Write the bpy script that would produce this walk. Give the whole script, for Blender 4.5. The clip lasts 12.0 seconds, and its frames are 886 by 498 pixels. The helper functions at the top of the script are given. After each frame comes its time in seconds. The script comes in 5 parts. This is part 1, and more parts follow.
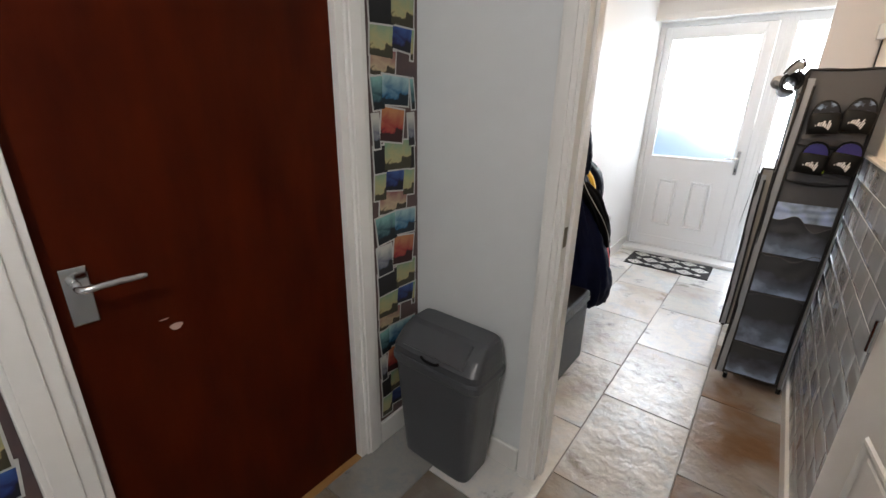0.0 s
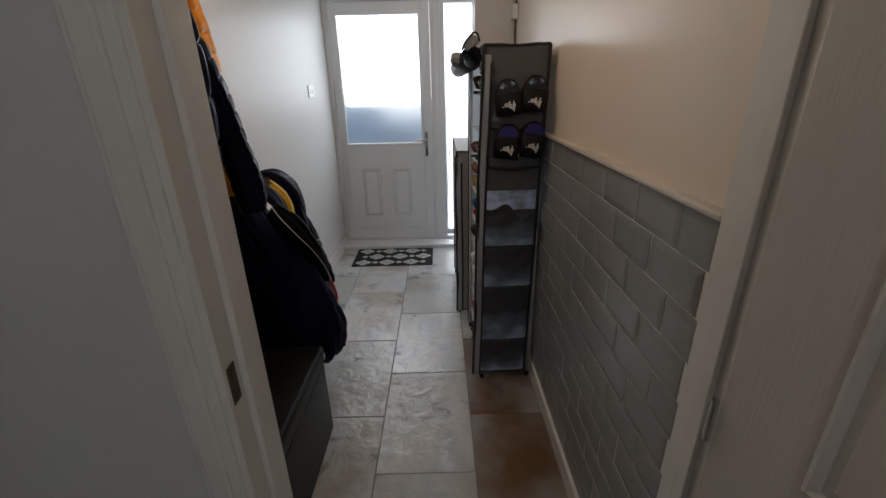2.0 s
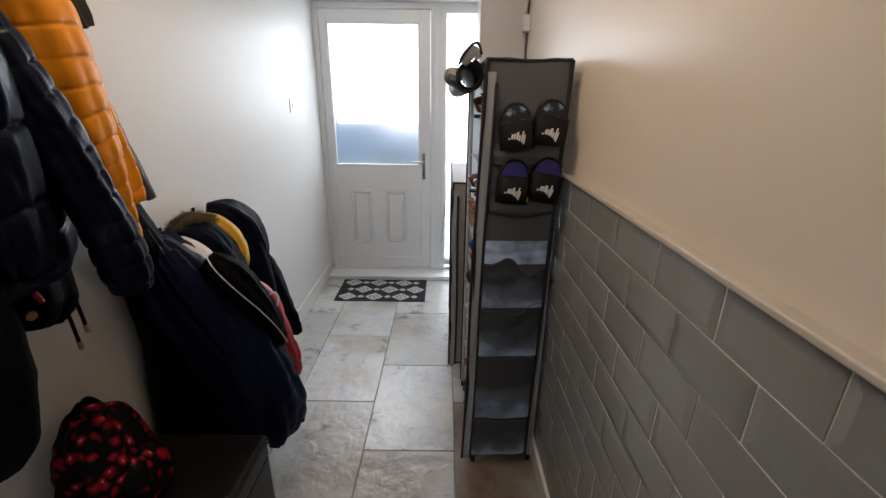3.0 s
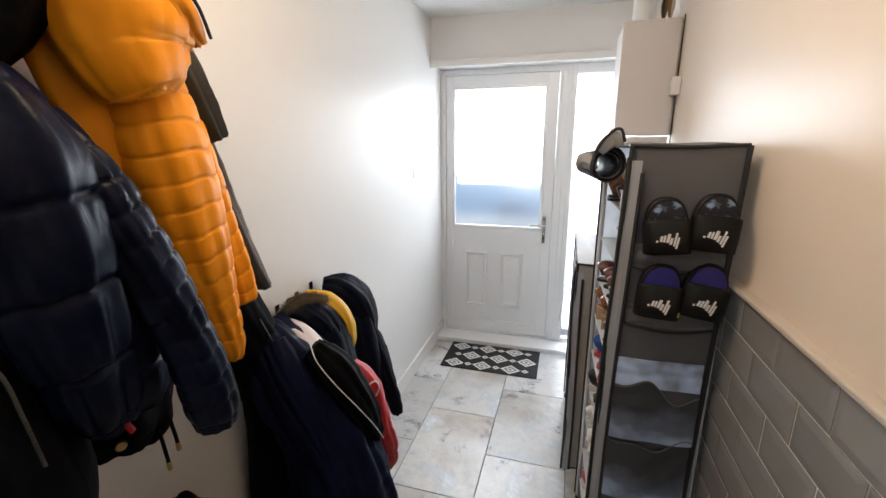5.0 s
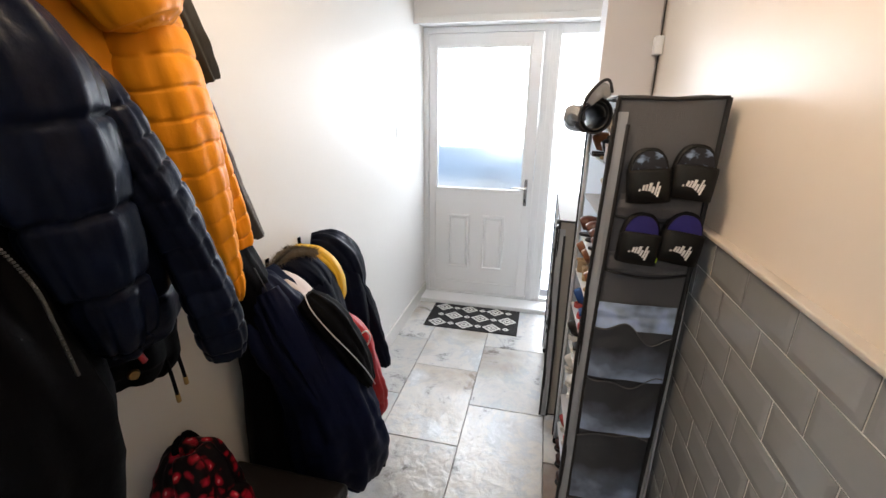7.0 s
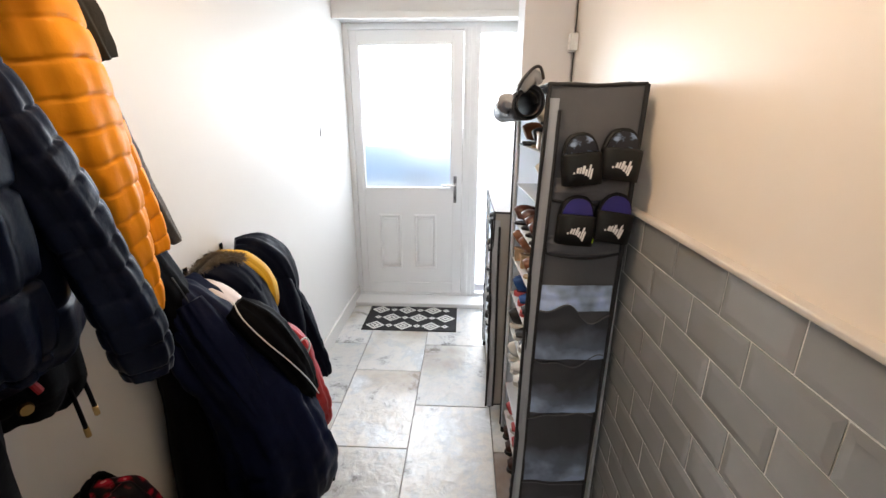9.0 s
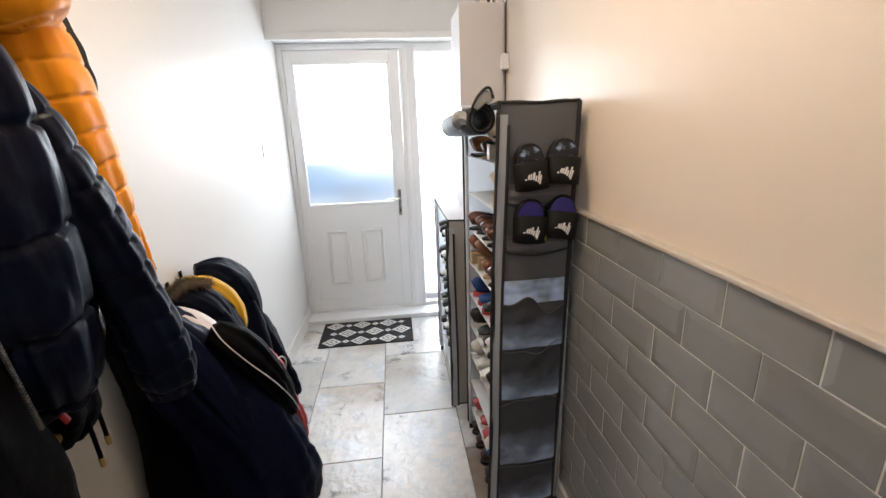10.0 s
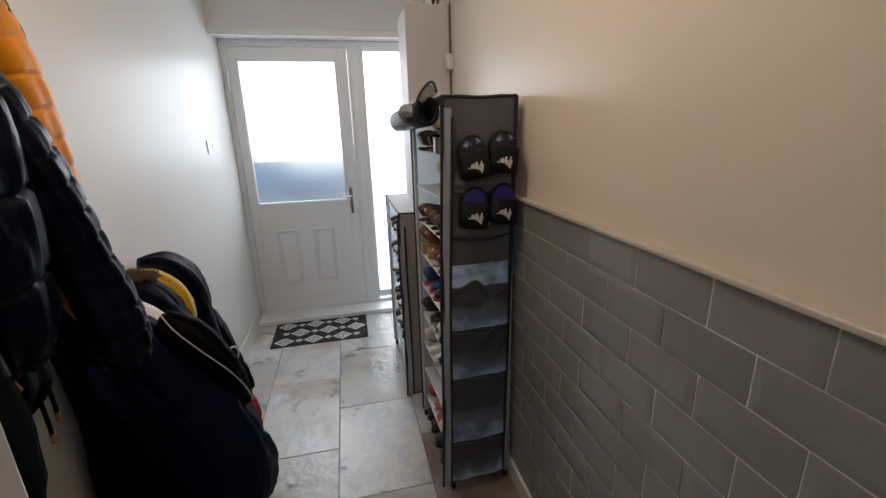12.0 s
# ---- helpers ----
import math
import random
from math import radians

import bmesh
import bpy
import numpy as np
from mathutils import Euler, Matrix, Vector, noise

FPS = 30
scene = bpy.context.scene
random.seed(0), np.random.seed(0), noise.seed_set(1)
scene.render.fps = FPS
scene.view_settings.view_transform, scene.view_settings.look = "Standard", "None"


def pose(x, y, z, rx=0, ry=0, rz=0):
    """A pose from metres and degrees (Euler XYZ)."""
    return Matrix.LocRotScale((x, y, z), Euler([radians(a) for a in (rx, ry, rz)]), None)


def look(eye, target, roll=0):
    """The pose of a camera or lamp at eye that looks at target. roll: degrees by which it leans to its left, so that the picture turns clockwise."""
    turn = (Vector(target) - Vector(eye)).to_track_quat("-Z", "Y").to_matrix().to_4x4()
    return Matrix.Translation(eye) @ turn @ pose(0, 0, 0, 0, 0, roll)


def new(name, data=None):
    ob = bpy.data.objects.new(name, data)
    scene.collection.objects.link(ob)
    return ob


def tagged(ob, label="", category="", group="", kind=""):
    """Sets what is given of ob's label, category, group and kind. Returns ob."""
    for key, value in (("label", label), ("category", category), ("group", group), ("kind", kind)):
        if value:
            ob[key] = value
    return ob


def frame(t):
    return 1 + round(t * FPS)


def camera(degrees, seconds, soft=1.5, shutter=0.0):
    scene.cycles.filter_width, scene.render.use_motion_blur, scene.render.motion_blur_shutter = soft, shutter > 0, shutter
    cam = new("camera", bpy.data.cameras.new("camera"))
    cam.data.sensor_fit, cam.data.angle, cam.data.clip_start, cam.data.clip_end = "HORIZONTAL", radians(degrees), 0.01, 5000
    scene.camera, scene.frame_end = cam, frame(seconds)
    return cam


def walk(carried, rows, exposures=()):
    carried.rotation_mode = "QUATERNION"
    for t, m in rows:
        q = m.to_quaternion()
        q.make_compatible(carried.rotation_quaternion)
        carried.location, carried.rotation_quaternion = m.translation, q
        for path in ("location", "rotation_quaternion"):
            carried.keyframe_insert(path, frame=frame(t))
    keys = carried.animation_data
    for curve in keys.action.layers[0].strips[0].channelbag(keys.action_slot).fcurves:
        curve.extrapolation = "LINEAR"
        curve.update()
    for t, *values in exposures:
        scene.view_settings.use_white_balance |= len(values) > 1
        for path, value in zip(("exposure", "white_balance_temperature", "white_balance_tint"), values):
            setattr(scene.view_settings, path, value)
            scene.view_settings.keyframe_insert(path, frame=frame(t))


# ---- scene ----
cam = camera(93.1, 12.0)
PATH = [
    (0, (0.414, 4.578, 1.495), (-0.739, 6.067, 0.822), 1.1),
    (0.2, (0.433, 4.672, 1.488), (-0.589, 6.264, 0.838), 1.6),
    (0.5, (0.388, 4.783, 1.5), (-0.378, 6.501, 0.822), 0.9),
    (0.7, (0.374, 4.845, 1.488), (-0.208, 6.626, 0.787), 0.9),
    (1, (0.319, 4.972, 1.491), (0.084, 6.828, 0.785), 0.7),
    (1.2, (0.285, 5.039, 1.498), (0.251, 6.908, 0.786), -0.5),
    (1.5, (0.256, 5.139, 1.513), (0.382, 6.995, 0.778), -0.4),
    (1.7, (0.243, 5.201, 1.516), (0.381, 7.053, 0.772), 0.0),
    (2, (0.257, 5.335, 1.509), (0.262, 7.195, 0.774), -1.3),
    (2.2, (0.276, 5.442, 1.516), (0.242, 7.313, 0.81), -1.3),
    (2.5, (0.304, 5.565, 1.523), (0.232, 7.445, 0.845), 0.4),
    (2.7, (0.319, 5.656, 1.525), (0.245, 7.525, 0.818), 0.2),
    (3, (0.317, 5.767, 1.533), (0.313, 7.649, 0.855), 0.7),
    (3.2, (0.313, 5.843, 1.535), (0.282, 7.713, 0.827), 0.3),
    (3.5, (0.309, 5.914, 1.556), (0.091, 7.764, 0.828), -0.9),
    (3.7, (0.31, 5.948, 1.567), (-0.122, 7.768, 0.857), -0.5),
    (5.3, (0.284, 5.987, 1.666), (-0.269, 7.849, 1.189), 0.0),
    (5.5, (0.28, 5.968, 1.66), (-0.267, 7.827, 1.163), 0.4),
    (5.8, (0.27, 5.953, 1.65), (-0.231, 7.812, 1.108), -0.2),
    (6, (0.274, 5.942, 1.634), (-0.171, 7.817, 1.099), -0.2),
    (6.3, (0.276, 5.936, 1.626), (-0.117, 7.813, 1.059), -0.8),
    (6.5, (0.269, 5.926, 1.616), (-0.143, 7.781, 0.991), 0.1),
    (7, (0.264, 5.927, 1.612), (-0.17, 7.776, 0.983), 0.6),
    (7.2, (0.261, 5.926, 1.61), (-0.127, 7.79, 0.997), 0.5),
    (9, (0.216, 5.945, 1.569), (0.118, 7.847, 0.957), 0.1),
    (9.2, (0.185, 5.925, 1.58), (0.202, 7.826, 0.96), -0.4),
    (9.5, (0.141, 5.883, 1.583), (0.259, 7.779, 0.959), -1.4),
    (10, (0.11, 5.845, 1.584), (0.314, 7.754, 1.022), -2.0),
    (10.5, (0.104, 5.841, 1.581), (0.32, 7.75, 1.026), -1.5),
    (11, (0.101, 5.842, 1.581), (0.303, 7.758, 1.047), -0.4),
    (11.5, (0.104, 5.827, 1.568), (0.405, 7.72, 0.997), -1.0),
    (12, (0.113, 5.754, 1.548), (0.53, 7.63, 0.993), -1.6),
]
walk(cam, [(t, look(eye, target, roll)) for t, eye, target, roll in PATH], [(0.0, 1.22), (1.0, 1.08), (1.5, 0.16), (2.0, -0.5), (2.5, -0.55), (3.0, 0.20), (3.5, 0.50), (5.5, 0.78), (9.5, 1.15), (10.0, 0.97), (10.5, 0.72), (11.5, 0.22), (12.0, -0.05)])

# ---- light ----
world = bpy.data.worlds.new("sky")
scene.world = world
world.use_nodes = True
wn, wl = world.node_tree.nodes, world.node_tree.links
sky = wn.new("ShaderNodeTexSky")
sky.sky_type, sky.sun_disc = "NISHITA", False
sky.sun_elevation, sky.sun_rotation = radians(40), radians(20)
wl.new(sky.outputs[0], wn["Background"].inputs[0])
wn["Background"].inputs[1].default_value = 0.15


def lamp(name, kind, m, energy, color, size=1.0, size_y=None, angle=None):
    data = bpy.data.lights.new(name, kind)
    data.energy, data.color = energy, color
    if kind == "AREA":
        data.shape, data.size, data.size_y = "RECTANGLE", size, size_y or size
    elif kind == "SUN":
        data.angle = angle
    else:
        data.shadow_soft_size = size
    ob = new(name, data)
    ob.matrix_world = m
    return ob


lamp("sun", "SUN", look((0, 0, 0), (0.3, 1.0, -0.9)), 1.2, (1, 0.96, 0.9), angle=radians(12))
lamp("door_daylight", "AREA", look((-0.26, 9.52, 1.70), (-0.26, 5.0, 1.35)), 6.5, (0.86, 0.93, 1.0), 0.70, 0.76)
lamp("sidelight_daylight", "AREA", look((0.52, 9.52, 1.1), (0.45, 5.0, 0.95)), 6.5, (0.86, 0.93, 1.0), 0.38, 2.05)
lamp("corridor_bulb", "POINT", pose(-0.06, 6.75, 2.38), 12, (1.0, 0.77, 0.54), 0.20)
lamp("hall_bulb", "POINT", pose(0.2, 4.0, 2.3), 16, (1.0, 0.95, 0.91), 0.08)


# ---- materials ----
def mat(name, color, rough=0.5, metal=0.0, color2=None, scale=8.0, bump=0.0, bump_scale=60.0, spec=0.5, vary=0.0, sheen=0.0, stretch=(1, 1, 1), coat=0.0, rough2=None):
    m = bpy.data.materials.new(name)
    m.use_nodes = True
    n, l = m.node_tree.nodes, m.node_tree.links
    b = n["Principled BSDF"]
    b.inputs["Roughness"].default_value, b.inputs["Metallic"].default_value = rough, metal
    b.inputs["Specular IOR Level"].default_value = spec
    b.inputs["Sheen Weight"].default_value = sheen
    b.inputs["Coat Weight"].default_value = coat
    co = n.new("ShaderNodeTexCoord")
    mp = n.new("ShaderNodeMapping")
    mp.inputs["Scale"].default_value = stretch
    l.new(co.outputs["Object"], mp.inputs[0])
    t = n.new("ShaderNodeTexNoise")
    t.inputs["Scale"].default_value, t.inputs["Detail"].default_value = scale, 6
    l.new(mp.outputs[0], t.inputs["Vector"])
    mix = n.new("ShaderNodeMix")
    mix.data_type = "RGBA"
    c2 = color2 or tuple(c * 0.86 for c in color)
    mix.inputs[6].default_value, mix.inputs[7].default_value = (*color, 1), (*c2, 1)
    l.new(t.outputs[0], mix.inputs[0])
    out = mix.outputs[2]
    if vary:
        info = n.new("ShaderNodeObjectInfo")
        hsv = n.new("ShaderNodeHueSaturation")
        ma = n.new("ShaderNodeMapRange")
        ma.inputs[3].default_value, ma.inputs[4].default_value = 1 - vary, 1 + vary
        l.new(info.outputs["Random"], ma.inputs[0])
        l.new(ma.outputs[0], hsv.inputs["Value"])
        l.new(out, hsv.inputs["Color"])
        out = hsv.outputs[0]
    l.new(out, b.inputs["Base Color"])
    if rough2 is not None:
        rr = n.new("ShaderNodeMapRange")
        rr.inputs[1].default_value, rr.inputs[2].default_value = 0.35, 0.65
        rr.inputs[3].default_value, rr.inputs[4].default_value = rough, rough2
        l.new(t.outputs[0], rr.inputs[0])
        l.new(rr.outputs[0], b.inputs["Roughness"])
    if bump:
        t2 = n.new("ShaderNodeTexNoise")
        t2.inputs["Scale"].default_value, t2.inputs["Detail"].default_value = bump_scale, 5
        l.new(mp.outputs[0], t2.inputs["Vector"])
        bp = n.new("ShaderNodeBump")
        bp.inputs["Strength"].default_value, bp.inputs["Distance"].default_value = min(1, bump), 0.004
        l.new(t2.outputs[0], bp.inputs["Height"])
        l.new(bp.outputs[0], b.inputs["Normal"])
    return m


M_WALL = mat("white_satin_wall_paint", (0.74, 0.73, 0.715), 0.36, scale=1.5, color2=(0.725, 0.715, 0.70), bump=0.3, bump_scale=7, spec=0.16)
M_CREAM = mat("cream_satin_wall_paint", (0.80, 0.715, 0.625), 0.36, scale=1.5, color2=(0.785, 0.70, 0.61), bump=0.35, bump_scale=7, spec=0.20)
M_HALL = mat("pale_grey_hall_paint", (0.66, 0.68, 0.69), 0.45, scale=3, color2=(0.62, 0.64, 0.65), bump=0.2, bump_scale=30)
M_CEIL = mat("white_ceiling_paint", (0.82, 0.82, 0.81), 0.8, scale=3, bump=0.2, bump_scale=40)
M_GLOSS = mat("white_gloss_woodwork", (0.78, 0.77, 0.75), 0.22, scale=4, color2=(0.72, 0.71, 0.69), bump=0.1, bump_scale=20)
M_RAIL = mat("off_white_rail_paint", (0.62, 0.56, 0.50), 0.4, scale=4)
M_UPVC = mat("white_upvc", (0.80, 0.81, 0.82), 0.28, scale=3, color2=(0.77, 0.78, 0.79))
M_GROUT = mat("pale_grout", (0.80, 0.79, 0.77), 0.85, scale=30, bump=0.4, bump_scale=200)
M_TILE = mat("grey_glazed_bevelled_tile", (0.285, 0.290, 0.295), 0.15, scale=9, color2=(0.250, 0.254, 0.259), vary=0.07, bump=0.08, bump_scale=5)
M_FGROUT = mat("grey_floor_grout", (0.24, 0.225, 0.205), 0.9, scale=40, bump=0.5, bump_scale=200)
M_CHROME = mat("polished_chrome", (0.75, 0.76, 0.78), 0.12, 1.0)
M_BLACK = mat("black_binding", (0.012, 0.012, 0.014), 0.6, bump=0.3, bump_scale=300)
M_BROWN = mat("dark_red_brown_stained_door", (0.088, 0.0105, 0.0018), 0.42, scale=3, color2=(0.016, 0.0018, 0.0006), stretch=(1, 4, 1.2), bump=0.15, bump_scale=12, spec=0.07)


def slate_material(name, rust, low, shade):
    """Riven slate: rust is the brown's colour, low where it sets in (less: more brown), shade a factor on the grey."""
    m = bpy.data.materials.new(name)
    m.use_nodes = True
    n, l = m.node_tree.nodes, m.node_tree.links
    b = n["Principled BSDF"]
    co, info = n.new("ShaderNodeTexCoord"), n.new("ShaderNodeObjectInfo")
    sep = n.new("ShaderNodeVectorMath")
    sep.operation = "MULTIPLY_ADD"
    comb = n.new("ShaderNodeCombineXYZ")
    for i in range(3):
        l.new(info.outputs["Random"], comb.inputs[i])
    sep.inputs[1].default_value = (37, 53, 11)
    l.new(comb.outputs[0], sep.inputs[0])
    l.new(co.outputs["Object"], sep.inputs[2])
    t = n.new("ShaderNodeTexNoise")
    t.inputs["Scale"].default_value, t.inputs["Detail"].default_value, t.inputs["Distortion"].default_value = 3.2, 9, 0.35
    t.inputs["Roughness"].default_value = 0.74
    l.new(sep.outputs[0], t.inputs["Vector"])
    r = n.new("ShaderNodeValToRGB")
    e = r.color_ramp.elements
    e[0].position, e[0].color = 0.35, (*(v * shade for v in (0.17, 0.17, 0.165)), 1)
    e[1].position, e[1].color = 0.72, (*(v * shade for v in (0.57, 0.585, 0.60)), 1)
    for p, c in ((0.42, (0.42, 0.425, 0.43)), (0.50, (0.47, 0.458, 0.435)), (0.58, (0.38, 0.40, 0.42))):
        x = e.new(p)
        x.color = (*(v * shade for v in c), 1)
    l.new(t.outputs[0], r.inputs[0])
    t3 = n.new("ShaderNodeTexNoise")
    t3.inputs["Scale"].default_value, t3.inputs["Detail"].default_value = 1.7, 4
    l.new(sep.outputs[0], t3.inputs["Vector"])
    rr = n.new("ShaderNodeMapRange")
    rr.inputs[1].default_value, rr.inputs[2].default_value = low, low + 0.25
    l.new(t3.outputs[0], rr.inputs[0])
    mx = n.new("ShaderNodeMix")
    mx.data_type = "RGBA"
    mx.inputs[7].default_value = (*rust, 1)
    l.new(rr.outputs[0], mx.inputs[0])
    l.new(r.outputs[0], mx.inputs[6])
    hsv = n.new("ShaderNodeHueSaturation")
    ma = n.new("ShaderNodeMapRange")
    ma.inputs[3].default_value, ma.inputs[4].default_value = 0.85, 1.15
    l.new(info.outputs["Random"], ma.inputs[0])
    l.new(ma.outputs[0], hsv.inputs["Value"])
    l.new(mx.outputs[2], hsv.inputs["Color"])
    l.new(hsv.outputs[0], b.inputs["Base Color"])
    b.inputs["Roughness"].default_value = 0.24
    b.inputs["Specular IOR Level"].default_value = 0.65
    t2 = n.new("ShaderNodeTexNoise")
    t2.inputs["Scale"].default_value, t2.inputs["Detail"].default_value, t2.inputs["Distortion"].default_value = 15, 9, 0.3
    l.new(sep.outputs[0], t2.inputs["Vector"])
    bp = n.new("ShaderNodeBump")
    bp.inputs["Strength"].default_value, bp.inputs["Distance"].default_value = 0.6, 0.012
    l.new(t2.outputs[0], bp.inputs["Height"])
    l.new(bp.outputs[0], b.inputs["Normal"])
    return m


# Browns vary by tile; darker copies paint in floor away from reflected daylight.
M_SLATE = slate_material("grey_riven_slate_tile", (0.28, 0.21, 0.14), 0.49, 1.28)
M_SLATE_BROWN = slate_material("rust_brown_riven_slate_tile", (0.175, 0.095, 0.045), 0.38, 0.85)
M_SLATE_DIM = slate_material("dimmed_mottled_riven_slate_tile", (0.17, 0.115, 0.065), 0.44, 0.62)


def glass_material(name, rough):
    m = bpy.data.materials.new(name)
    m.use_nodes = True
    b = m.node_tree.nodes["Principled BSDF"]
    b.inputs["Base Color"].default_value = (0.96, 0.98, 1, 1)
    b.inputs["Transmission Weight"].default_value = 1
    b.inputs["Roughness"].default_value, b.inputs["IOR"].default_value = rough, 1.2
    return m


def translucent_material(name, color, share):
    m = bpy.data.materials.new(name)
    m.use_nodes = True
    n, l = m.node_tree.nodes, m.node_tree.links
    tr, mx = n.new("ShaderNodeBsdfTranslucent"), n.new("ShaderNodeMixShader")
    n["Principled BSDF"].inputs["Base Color"].default_value = (*color, 1)
    n["Principled BSDF"].inputs["Roughness"].default_value = 0.6
    tr.inputs["Color"].default_value = (*color, 1)
    mx.inputs[0].default_value = share
    l.new(n["Principled BSDF"].outputs[0], mx.inputs[1])
    l.new(tr.outputs[0], mx.inputs[2])
    l.new(mx.outputs[0], n["Material Output"].inputs["Surface"])
    return m


def blotch_material(name, c1, c2, scale, lo, hi, rough=0.5):
    m = bpy.data.materials.new(name)
    m.use_nodes = True
    n, l = m.node_tree.nodes, m.node_tree.links
    co, t, r = n.new("ShaderNodeTexCoord"), n.new("ShaderNodeTexNoise"), n.new("ShaderNodeValToRGB")
    t.inputs["Scale"].default_value, t.inputs["Detail"].default_value = scale, 3
    l.new(co.outputs["Object"], t.inputs["Vector"])
    l.new(t.outputs[0], r.inputs[0])
    e = r.color_ramp.elements
    e[0].position, e[0].color = lo, (*c1, 1)
    e[1].position, e[1].color = hi, (*c2, 1)
    l.new(r.outputs[0], n["Principled BSDF"].inputs["Base Color"])
    n["Principled BSDF"].inputs["Roughness"].default_value = rough
    return m


M_FROST = glass_material("frosted_glass", 0.35)


# ---- mesh helpers ----
def part(name, bm, material, parent=None, label="", smooth=False):
    me = bpy.data.meshes.new(name)
    bm.to_mesh(me)
    bm.free()
    for mt in (material if isinstance(material, (list, tuple)) else [material]):
        me.materials.append(mt)
    if smooth:
        for p in me.polygons:
            p.use_smooth = True
    ob = new(name, me)
    if parent:
        ob.parent = parent
    return tagged(ob, label=label)


def box(bm, x0, x1, y0, y1, z0, z1, bevel=0.0, seg=2):
    r = bmesh.ops.create_cube(bm, size=1)
    for v in r["verts"]:
        v.co = Vector(((x0 + x1) / 2 + v.co.x * (x1 - x0), (y0 + y1) / 2 + v.co.y * (y1 - y0), (z0 + z1) / 2 + v.co.z * (z1 - z0)))
    if bevel:
        edges = list({e for v in r["verts"] for e in v.link_edges})
        bmesh.ops.bevel(bm, geom=edges, offset=bevel, segments=seg, profile=0.5, affect="EDGES")
    return bm


def slab(*a, **k):
    return box(bmesh.new(), *a, **k)


def structure(name, bm, material, label):
    ob = part(name, bm, material)
    return tagged(ob, label=label, kind="structure")


def thing(name, at, label, category, group=""):
    return tagged(new(name), label, category, group)


def spline(pts, n):
    """n + 1 rows smoothly through rows of numbers."""
    p = np.array(pts, float)
    out = []
    m = len(p) - 1
    for i in range(n + 1):
        u = i / n * m
        k = min(int(u), m - 1)
        f = u - k
        a, b, c, d = p[max(k - 1, 0)], p[k], p[k + 1], p[min(k + 2, m)]
        out.append(0.5 * (2 * b + (c - a) * f + (2 * a - 5 * b + 4 * c - d) * f * f + (3 * b - 3 * c + d - a) * f ** 3))
    return out


def cloth(rows, n=60, around=48, quilt=0.0, pitch=0.09, folds=0.012, fold_scale=9.0, seed=0, wall=None, open_end=False, power=2.0):
    """A stuffed or hanging tube. rows: centre x, y, z, half width along y, half depth across it."""
    bm = bmesh.new()
    sp = spline(rows, n)
    cen = [Vector(r[:3]) for r in sp]
    length, rings = 0.0, []
    for i, r in enumerate(sp):
        if i:
            length += (cen[i] - cen[i - 1]).length
        t = (cen[min(i + 1, n)] - cen[max(i - 1, 0)]).normalized()
        ay = (Vector((0, 1, 0)) - t * t.y).normalized()
        ax = t.cross(ay).normalized()
        ring = []
        for k in range(around):
            a = 2 * math.pi * k / around
            ca, sa = math.cos(a), math.sin(a)
            wob = 0.009 * noise.noise(Vector((ca * 1.5, sa * 1.5, seed + length * 2.0)))
            sn = abs(math.sin(math.pi * ((length + wob) / pitch)))
            puff = quilt * (0.65 + 0.35 * sn - 1.5 * math.exp(-sn * 14.0)) * (1.0 + 0.25 * noise.noise(Vector((ca, sa, length * 3 + seed)))) if quilt else 0
            ca = math.copysign(abs(ca) ** (2 / power), ca)
            sa = math.copysign(abs(sa) ** (2 / power), sa)
            q = Vector((sa * 2.2, ca * 2.2, length * 1.6 + seed * 7.3)) * (fold_scale * 0.12)
            q2 = Vector((a * 3.0, length * 1.2 + seed, seed * 3.1)) 
            d = folds * (noise.noise(q * 1.5) * 1.2 + 0.35 * noise.noise(q2 * fold_scale * 0.11) + 0.28 * noise.noise(Vector((ca * 5, sa * 5, length * 30 + seed))))
            off = puff + d
            pt = cen[i] + ay * (ca * (r[3] + off)) + ax * (sa * (r[4] + off))
            if wall is not None and pt.x < wall:
                pt.x = wall + 0.002 * (k % 2)
            ring.append(bm.verts.new(pt))
        rings.append(ring)
    for a, b in zip(rings, rings[1:]):
        for k in range(around):
            bm.faces.new((a[k], a[(k + 1) % around], b[(k + 1) % around], b[k]))
    bm.faces.new(rings[0][::-1])
    if not open_end:
        bm.faces.new(rings[-1])
    bmesh.ops.recalc_face_normals(bm, faces=bm.faces)
    return bm


def tube(pts, r, around=8, n=None):
    n = n or max(2, (len(pts) - 1) * 4)
    return cloth([(*p, r, r) for p in pts], n=n, around=around, folds=0)


# ---- structure ----
XL, XR, YD, YB = -0.715, 0.755, 9.38, 5.99
CZ = 2.52
structure("ground", slab(-30, 30, 9.75, 60, -0.35, -0.15), mat("pale_concrete", (0.45, 0.44, 0.42), 0.9, scale=3, bump=0.3), "pale concrete ground outside the front door")
structure("floor", slab(-1.4, 1.4, 2.2, 9.75, -0.15, -0.008), M_FGROUT, "grey grout bed under the stone floor tiles")
structure("ceiling", slab(-1.4, 1.4, 2.2, 9.75, CZ, CZ + 0.1), M_CEIL, "plain white painted ceiling")
structure("wall_west", slab(XL - 0.15, XL, YB, 9.75, -0.008, CZ), M_WALL, "white satin painted corridor wall behind the coats")
structure("wall_east", slab(XR, XR + 0.15, YB, 9.75, -0.008, CZ), M_CREAM, "cream satin painted corridor wall above grey tiles")
structure("wall_above_door", slab(XL, XR, 9.13, 9.75, 2.21, CZ), M_WALL, "white wall above the front door")
structure("trim", slab(XL, XR, 9.115, 9.129, 2.19, 2.235, bevel=0.003), M_GLOSS, "white bead along the edge above the front door")
